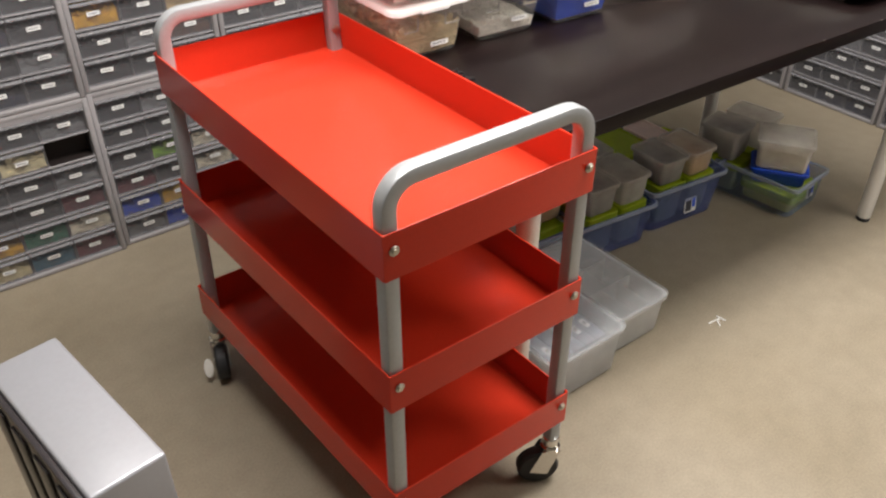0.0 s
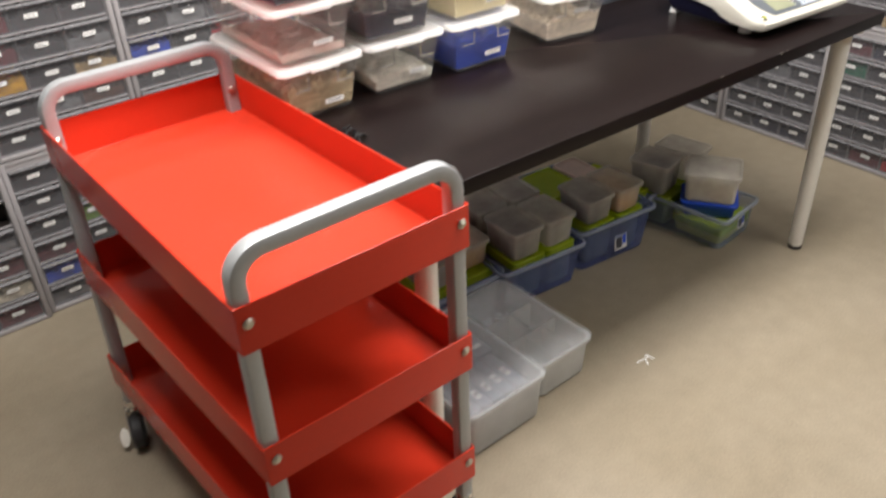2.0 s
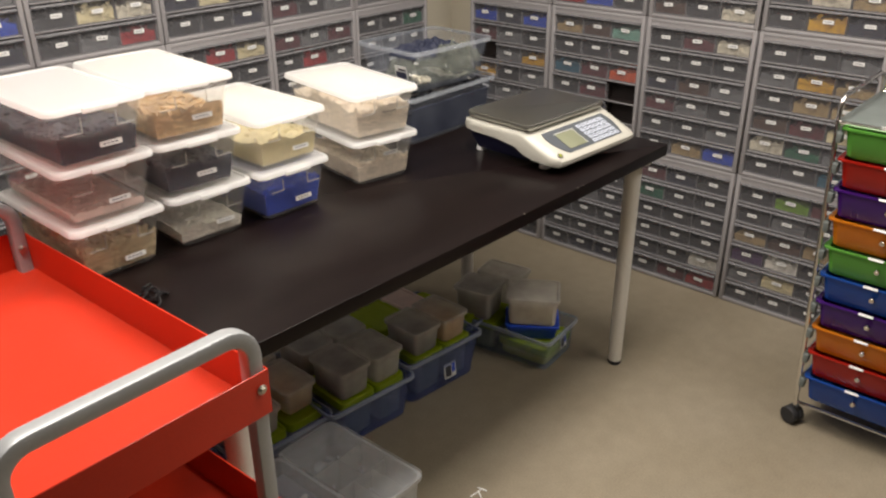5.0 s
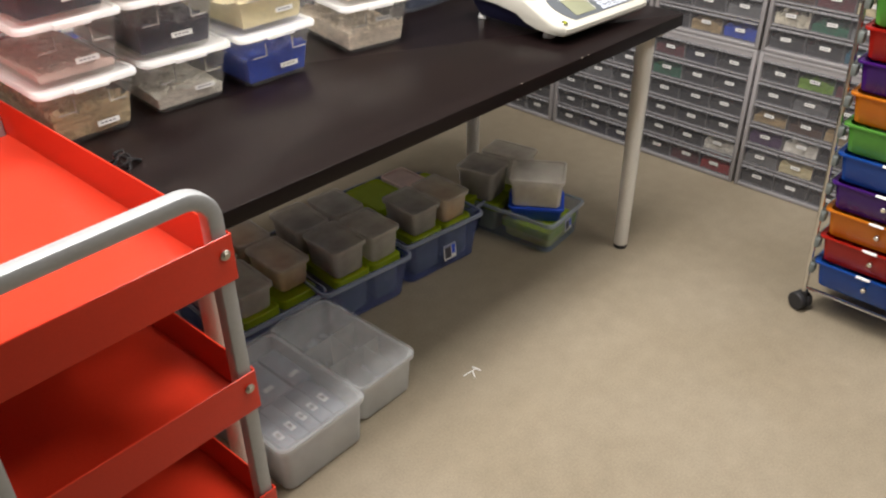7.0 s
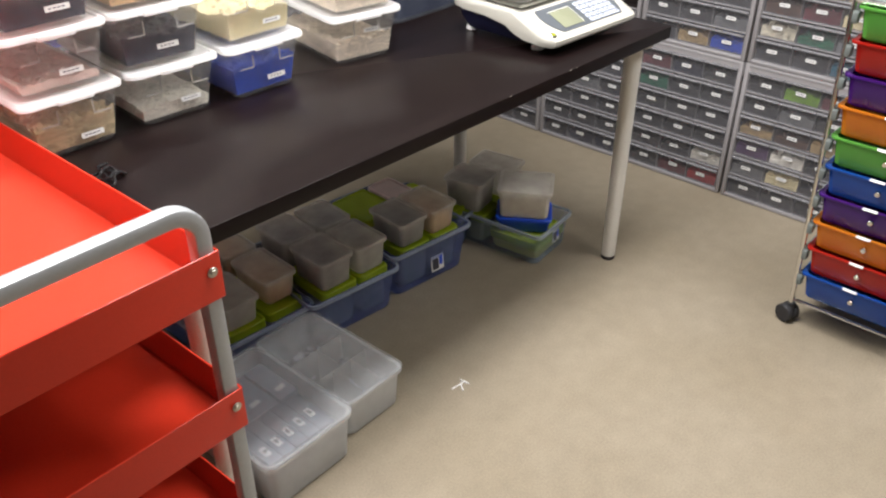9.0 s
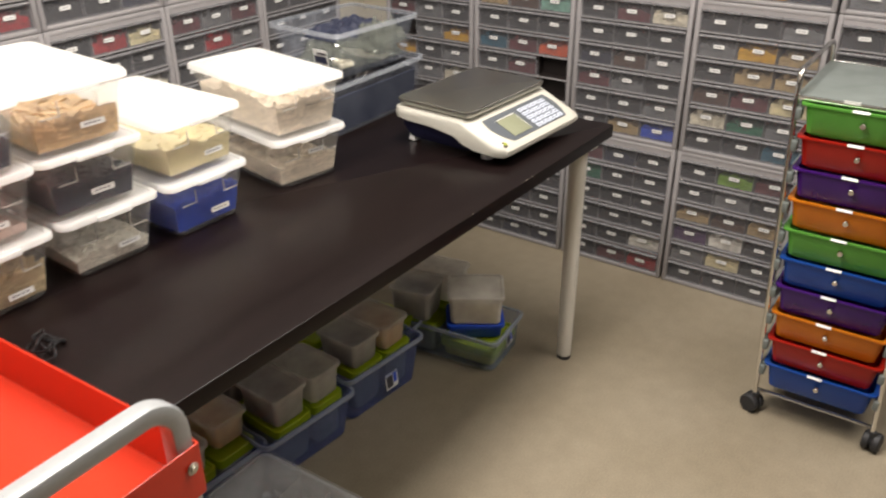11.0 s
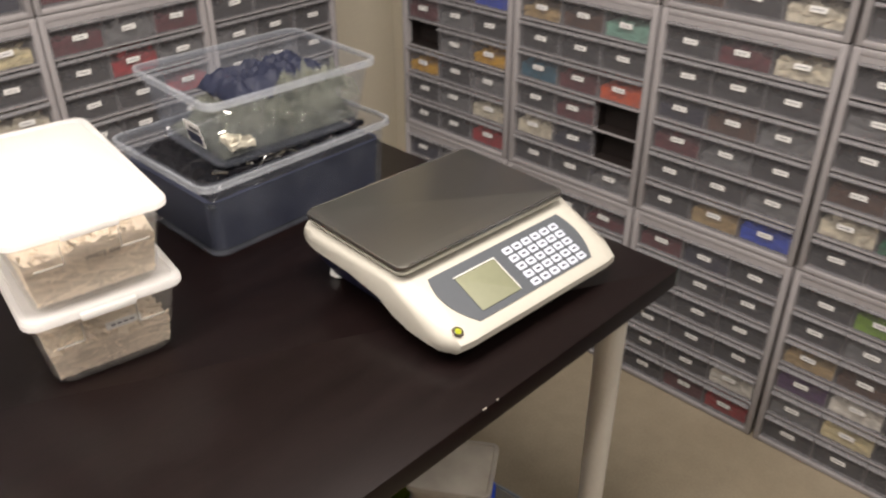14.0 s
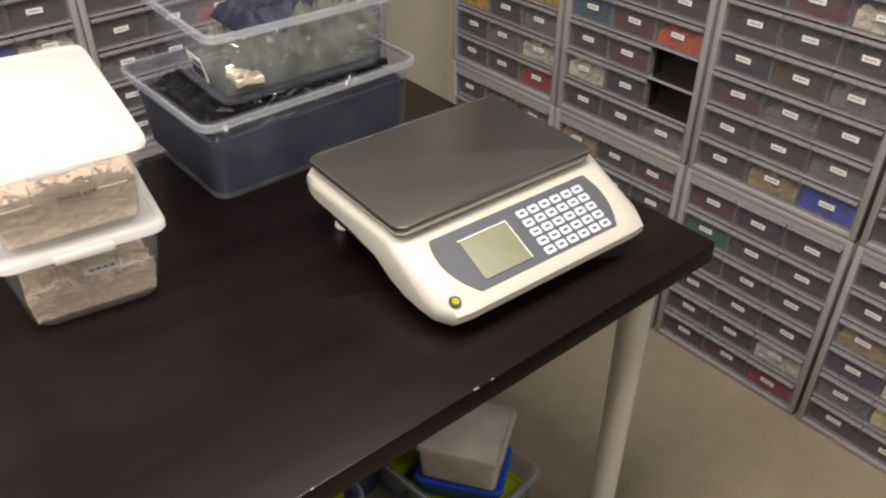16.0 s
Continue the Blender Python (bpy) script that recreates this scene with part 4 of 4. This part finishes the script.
# ---- floor totes ----
def floor_totes():
    t = thing("lidded_tote", "frosted clear floor tote with flat lid and labelled packs inside", "storage tote", pose(1.452, 1.526, 0.0005, 0, 0, 1))
    part("tote_body", tub(bmesh.new(), 0.245, 0.352, 0.132, 0.012, 0.012, 0.002, 0.006, 0.022, rim_h=0.010), C_TOTE_FLOOR, t)
    b = bmesh.new()
    slab(b, 0.249, 0.356, 0.132, 0.141, 0.024, 0.003)
    part("lid", b, C_LID, t, "clear flat lid")
    b = bmesh.new()
    loft(b, [[(x, y, z) for x, y in rr(0.212, 0.315, 0.015)] for z in (0.006, 0.085)])
    part("filling", b, FILL["slate"], t)
    for i in range(5):
        b = bmesh.new()
        box(b, -0.0174, 0.0174, -0.066, 0.066, 0.0855, 0.120, 0.003)
        d = part("parts_pack", b, FILL["slate"], t, "bluish clear pack of parts", pose(-0.083 + 0.0355 * i, -0.084, 0))
        b = bmesh.new()
        box(b, -0.0075, 0.0075, -0.015, 0.015, 0.1205, 0.1212)
        box(b, -0.0035, 0.0035, -0.006, 0.006, 0.1212, 0.1216, mi=1)
        part("label", b, [M_PAPER, M_PRINT], d, "white paper label", pose(0, -0.028 + 0.005 * i, 0))
    for i, (x, w, fill) in enumerate(((-0.074, 0.052, "navy"), (0.0, 0.088, "slate"), (0.074, 0.052, "slate"))):
        b = bmesh.new()
        box(b, -w / 2, w / 2, -0.07, 0.07, 0.0855, 0.112 - 0.004 * (i % 2), 0.003)
        d = part("parts_pack", b, FILL[fill], t, "bluish clear pack of parts", pose(x, 0.066, 0))
        b = bmesh.new()
        box(b, -0.013, 0.013, -0.0065, 0.0065, 0.1125, 0.1131)
        part("label", b, M_PAPER, d, "white paper label", pose(0, -0.036, 0, 0, 0, 8))
    t = thing("lidded_tote", "frosted clear plastic divider tote with a flat lid on the floor", "storage tote", pose(1.678, 1.562, 0.0005, 0, 0, 1))
    part("tote_body", tub(bmesh.new(), 0.192, 0.345, 0.113, 0.012, 0.012, 0.002, 0.006, 0.022, rim_h=0.010), C_TOTE_FLOOR, t)
    b = bmesh.new()
    slab(b, 0.196, 0.349, 0.113, 0.121, 0.024, 0.003)
    part("lid", b, C_LID, t, "clear flat lid")
    for x0, x1, y0, y1 in ((-0.08, 0.08, -0.05, -0.048), (-0.08, 0.08, 0.04, 0.042), (-0.03, -0.028, -0.15, -0.0505), (0.03, 0.032, -0.15, -0.0505), (0.0, 0.002, -0.0475, 0.0395)):
        part("divider", box(bmesh.new(), x0, x1, y0, y1, 0.007, 0.108), C_FROST, t)
    b = bmesh.new()
    heap(b, random.Random(31), 0.15, 0.28, 0.03, 60, 0.02, 1.5, 0.007)
    part("filling", b, FILL["milk"], t, smooth=False)


# ---- silver case, tape mark, cables ----
def small_things():
    t = thing("metal_case", "silver-grey metal case with rounded edge and black side panel", "metal case", pose(0.394, 1.468, 0, 0, 0, 9.0))
    b = bmesh.new()
    box(b, -0.056, 0.063, -0.183, 0.183, 0.012, 0.487, 0.006, seg=3)
    part("shell", b, M_CASE, t)
    b = bmesh.new()
    box(b, -0.068, -0.0563, -0.178, 0.178, 0.02, 0.480, 0.003)
    side = part("side_panel", b, M_CASED, t, "glossy black side panel")
    for k in range(4):
        part("vent_bar", box(bmesh.new(), -0.073, -0.0682, -0.15 + 0.08 * k, -0.10 + 0.08 * k, 0.10, 0.46, 0.001), M_CASED, side)
    for x in (-0.04, 0.045):
        for y in (-0.15, 0.15):
            part("foot", cyl(bmesh.new(), 0.012, 0, 0.0118, 14), M_RUBBER, t, "", pose(x, y, 0))
    b = bmesh.new()
    for x, y, a, ln in ((-0.002, 0.003, -6, 0.046), (0.017, -0.001, -80, 0.026), (-0.002, -0.008, 56, 0.026)):
        box(b, -ln / 2, ln / 2, -0.0016, 0.0016, 0.0003, 0.0018 + 0.00002 * abs(a), m=pose(x, y, 0, 0, 0, a))
    tagged(part("floor_scrap", b, M_PAPER, None, "", pose(1.910, 1.328, 0), smooth=False), "small white forked paper scrap on the floor", "paper scrap")
    b = bmesh.new()
    for s in range(3):
        pts = []
        for k in range(40):
            a = k / 39 * 6.2 + s * 2.1
            pts.append((0.018 * math.cos(a) * (1 + 0.4 * math.sin(2.3 * a + s)) + 0.008 * s, 0.045 * math.sin(a) * (0.7 + 0.35 * math.cos(1.7 * a + s)) + 0.012 * s, 0.004 + 0.012 * (0.5 + 0.5 * math.sin(1.5 * a + s))))
        tube(b, pts, 0.0022, 6)
    tagged(part("cable", b, M_CABLE, None, "", pose(1.272, 1.625, TZ)), "thin black cable loosely coiled on the table", "cable")


# ---- walls of small-part drawer cabinets ----
UW, UH, UD = 0.396, 0.4915, 0.27
ROW, ROW0 = 0.0762, 0.0155


def cabinet_meshes():
    s = 0.0165
    lo, hi = -UW / 2 + s, UW / 2 - s

    def panel(name, *edges, bev=0.0):
        return name, finish(box(bmesh.new(), *edges, bev=bev), name, M_FRAME, True)
    frame_parts = [panel("side_panel", -UW / 2 + 0.001, lo, 0, UD, 0, UH, bev=0.005), panel("side_panel", hi, UW / 2 - 0.001, 0, UD, 0, UH, bev=0.005),
                   panel("base_panel", lo - 0.004, hi + 0.004, 0.002, UD - 0.002, 0.0005, 0.013, bev=0.003), panel("top_panel", lo - 0.004, hi + 0.004, 0.002, UD - 0.002, UH - 0.0165, UH - 0.0008, bev=0.004),
                   panel("back_panel", lo, hi, UD - 0.008, UD - 0.003, 0.012, UH - 0.014), panel("top_strip", lo, hi, 0.003, 0.012, ROW0 + ROW * 5 + 0.0678, UH - 0.0155)]
    frame_parts += [panel("shelf", lo, hi, 0.006, UD - 0.01, ROW0 + ROW * k - 0.004, ROW0 + ROW * k - 0.0008) for k in range(1, 6)]
    w = 0.1185
    b = bmesh.new()
    loft(b, [[(x, y0, z) for x, z in rr(w - 0.004, 0.055, 0.003, 0, 0.0285, n=1)] for y0 in (0.0075, 0.0100)])       # front pane
    for sx in (-1, 1):
        x = sx * (w / 2 - 0.001)
        box(b, x - 0.001, x + 0.001, 0.0065, 0.16, 0.001, 0.0575, mi=1)
    box(b, -w / 2 + 0.002, w / 2 - 0.002, 0.0065, 0.16, 0, 0.0012, mi=1)
    lip = [(0.0100, 0.0578), (0.003, 0.0585), (-0.0035, 0.0625), (-0.0035, 0.0650), (0.002, 0.0672), (0.0100, 0.0672)]       # finger lip along the top
    loft(b, [[(x, y, z) for y, z in lip] for x in (-w / 2, w / 2)], mi=1)
    drawer = finish(b, "drawer", [C_DRAWER, C_LIP], False)
    lab = label_mesh(0.033, 0.0115, "label", 1)
    b = bmesh.new()           # black liner that stands in for the shade deep in an empty slot
    box(b, -0.0575, -0.0565, 0.02, 0.2, 0.001, 0.066)
    box(b, 0.0565, 0.0575, 0.02, 0.2, 0.001, 0.066)
    box(b, -0.0563, 0.0563, 0.012, 0.2, 0.0003, 0.0012)
    box(b, -0.0563, 0.0563, 0.05, 0.051, 0.0015, 0.069)
    slot = finish(b, "empty_slot", FILL["black"])
    fills = []
    for k in range(5):
        b = bmesh.new()
        rng = random.Random(100 + k)
        hh = (0.042, 0.048, 0.036, 0.052, 0.045)[k]
        nx = 9                     # a load settled against the pane, with an uneven top
        tops = [hh * (0.72 + 0.30 * noise.noise(Vector((i * 0.55, k * 3.7, 1.3)))) for i in range(nx + 1)]
        for i in range(nx):
            x0, x1 = -0.056 + 0.112 * i / nx, -0.056 + 0.112 * (i + 1) / nx
            zt = (tops[i] + tops[i + 1]) / 2
            box(b, x0, x1, -0.0665 + 0.0006 * (i % 2), 0.06, 0.002, zt)
        heap(b, rng, 0.112, 0.138, hh, 46, 0.011, 1.5, 0.002, 0.2)
        for _ in range(22):
            m = Matrix.Translation((rng.uniform(-0.05, 0.05), -0.0675 - rng.uniform(0, 0.0012), rng.uniform(0.006, hh * 0.85))) @ Euler((0, rng.uniform(-0.8, 0.8), 0)).to_matrix().to_4x4()
            bmesh.ops.create_cube(b, size=1, matrix=m @ Matrix.Diagonal((rng.uniform(0.008, 0.018), 0.003, 0.007, 1)))
        fills.append(finish(b, "filling", FILL["dark"]))
    return frame_parts, drawer, lab, fills, slot


# loads that stand out, from the top row down, three drawers a row
LOADS = {
    ("B", 0, 1): "blue navy blue/maroon grey dark/black grey yellow/yellow dark grey/dark grey cream/dark dark red",
    ("B", 1, 1): "tan brown aqua/dark dark dark/teal maroon orange/dark maroon black/cream navy black/dark dark grey",
    ("B", 2, 1): "dark maroon cream/dark dark dark/navy brown grey/maroon grey dark/dark dark grey/dark tan blue",
    ("B", 3, 1): "dark dark grey/grey yellow tan/dark tan tan/brown maroon straw/cream green grey/dark dark teal",
    ("B", 1, 0): "tan dark maroon/dark dark dark/dark grey dark/dark dark dark/dark dark dark/dark navy navy",
    ("B", 2, 0): "maroon navy dark/green dark dark/dark dark dark/dark dark dark/dark dark white/dark maroon red",
    ("B", 3, 0): "dark lime maroon/dark grey dark/tan brown tan/purple white dark/grey straw dark/dark dark dark",
    ("B", 1, 2): "dark dark dark/grey dark dark/dark tan dark/dark dark grey/grey dark maroon/red blue dark",
    ("B", 2, 2): "dark dark dark/grey dark dark/dark tan dark/dark dark grey/dark grey cream/brown dark cream",
    ("B", 3, 2): "dark dark dark/grey dark dark/dark tan dark/dark grey cream/dark cream tan/dark yellow navy",
    ("B", 4, 2): "dark dark dark/dark dark dark/dark dark dark/dark grey dark/dark grey maroon/grey red dark",
    ("A", 1, 0): "dark dark grey/dark straw black/dark dark grey/dark dark maroon/yellow green cream/straw teal maroon",
    ("A", 2, 0): "dark grey dark/dark dark grey/dark lime cream/maroon dark cream/blue yellow dark/grey blue dark",
    ("A", 1, 1): "dark dark dark/dark grey dark/dark dark dark/blue navy dark/dark dark grey/grey navy dark",
    ("A", 2, 1): "dark dark dark/maroon dark dark/maroon dark grey/yellow dark tan/dark grey brown/dark dark grey",
    ("A", 3, 2): "dark dark dark/dark grey dark/dark dark grey/cream cream grey/dark dark blue/blue yellow navy",
    ("A", 3, 1): "dark dark navy/dark dark maroon/dark grey dark/blue dark red/dark dark dark/dark grey dark",
    ("A", 4, 2): "dark dark dark/dark dark grey/dark dark dark/grey dark dark/dark straw cream/dark grey red",
    ("A", 5, 1): "dark red straw/dark dark dark/dark blue cream/dark dark red/dark dark grey/dark dark dark",
    ("A", 5, 2): "dark dark dark/dark dark grey/dark dark dark/dark dark dark/navy straw dark/dark dark navy",
    ("A", 6, 1): "maroon grey maroon/dark red grey/dark dark red/grey dark dark/dark grey dark/dark dark dark",
    ("A", 6, 2): "dark dark dark/dark dark grey/dark grey dark/dark dark dark/maroon dark dark/maroon dark grey",
    ("A", 7, 1): "dark dark green/grey dark dark/dark grey dark/dark dark dark/dark dark red/dark dark dark",
}
COMMON = ["dark"] * 11 + ["grey"] * 5 + ["navy"] * 3 + ["maroon"] * 2 + ["tan", "brown", "red", "blue", "cream", "yellow", "green", "straw"]


def cabinets():
    frame_parts, drawer, lab, fills, slot = cabinet_meshes()
    rng = random.Random(7)
    spots = [("A", k, lv, pose(0.765 + 0.396 * (k - 2) + UW / 2, 2.595 - (0.014 if k < 2 else 0), UH * lv + 0.0005)) for k in range(8) for lv in range(4)]
    spots += [("B", k, lv, pose(3.302, 2.507 - 0.4015 * k - UW / 2, UH * lv + 0.0005, 0, 0, -90)) for k in range(7) for lv in range(4)]
    for wall, k, lv, at in spots:
        t = thing("drawer_cabinet", "grey plastic stacking cabinet with eighteen smoky labelled drawers", "drawer cabinet", at, f"drawer cabinets along wall {wall}")
        for name, me in frame_parts:
            part(name, me, None, t)
        rows = LOADS.get((wall, k, lv))
        rows = [r.split() for r in rows.split("/")] if rows else [[rng.choice(COMMON) for _ in range(3)] for _ in range(6)]
        for j, row in enumerate(rows):
            for i, load in enumerate(row):
                if load == "black":       # a slot whose drawer has been taken out
                    part("empty_slot", slot, None, t, "empty drawer slot, its shade given by a dark liner", pose(0.1205 * (i - 1), 0, ROW0 + ROW * (5 - j)))
                    continue
                d = part("drawer", drawer, None, t, "", pose(0.1205 * (i - 1), rng.uniform(-0.001, 0.0015), ROW0 + ROW * (5 - j)))
                part("label", lab, None, d, "", pose(rng.uniform(-0.006, 0.006), 0.0072, 0.034 + rng.uniform(-0.002, 0.002), 0, rng.uniform(-2, 2), 0))
                c = part("filling", fills[rng.randrange(5)], None, d, "", pose(0, 0.082, 0))
                if load != "dark":
                    c.material_slots[0].link = "OBJECT"
                    c.material_slots[0].material = FILL[load]


trolley()
table()
shoeboxes()
table_totes()
counting_scale()
rolling_cart()
bins()
floor_totes()
small_things()
cabinets()
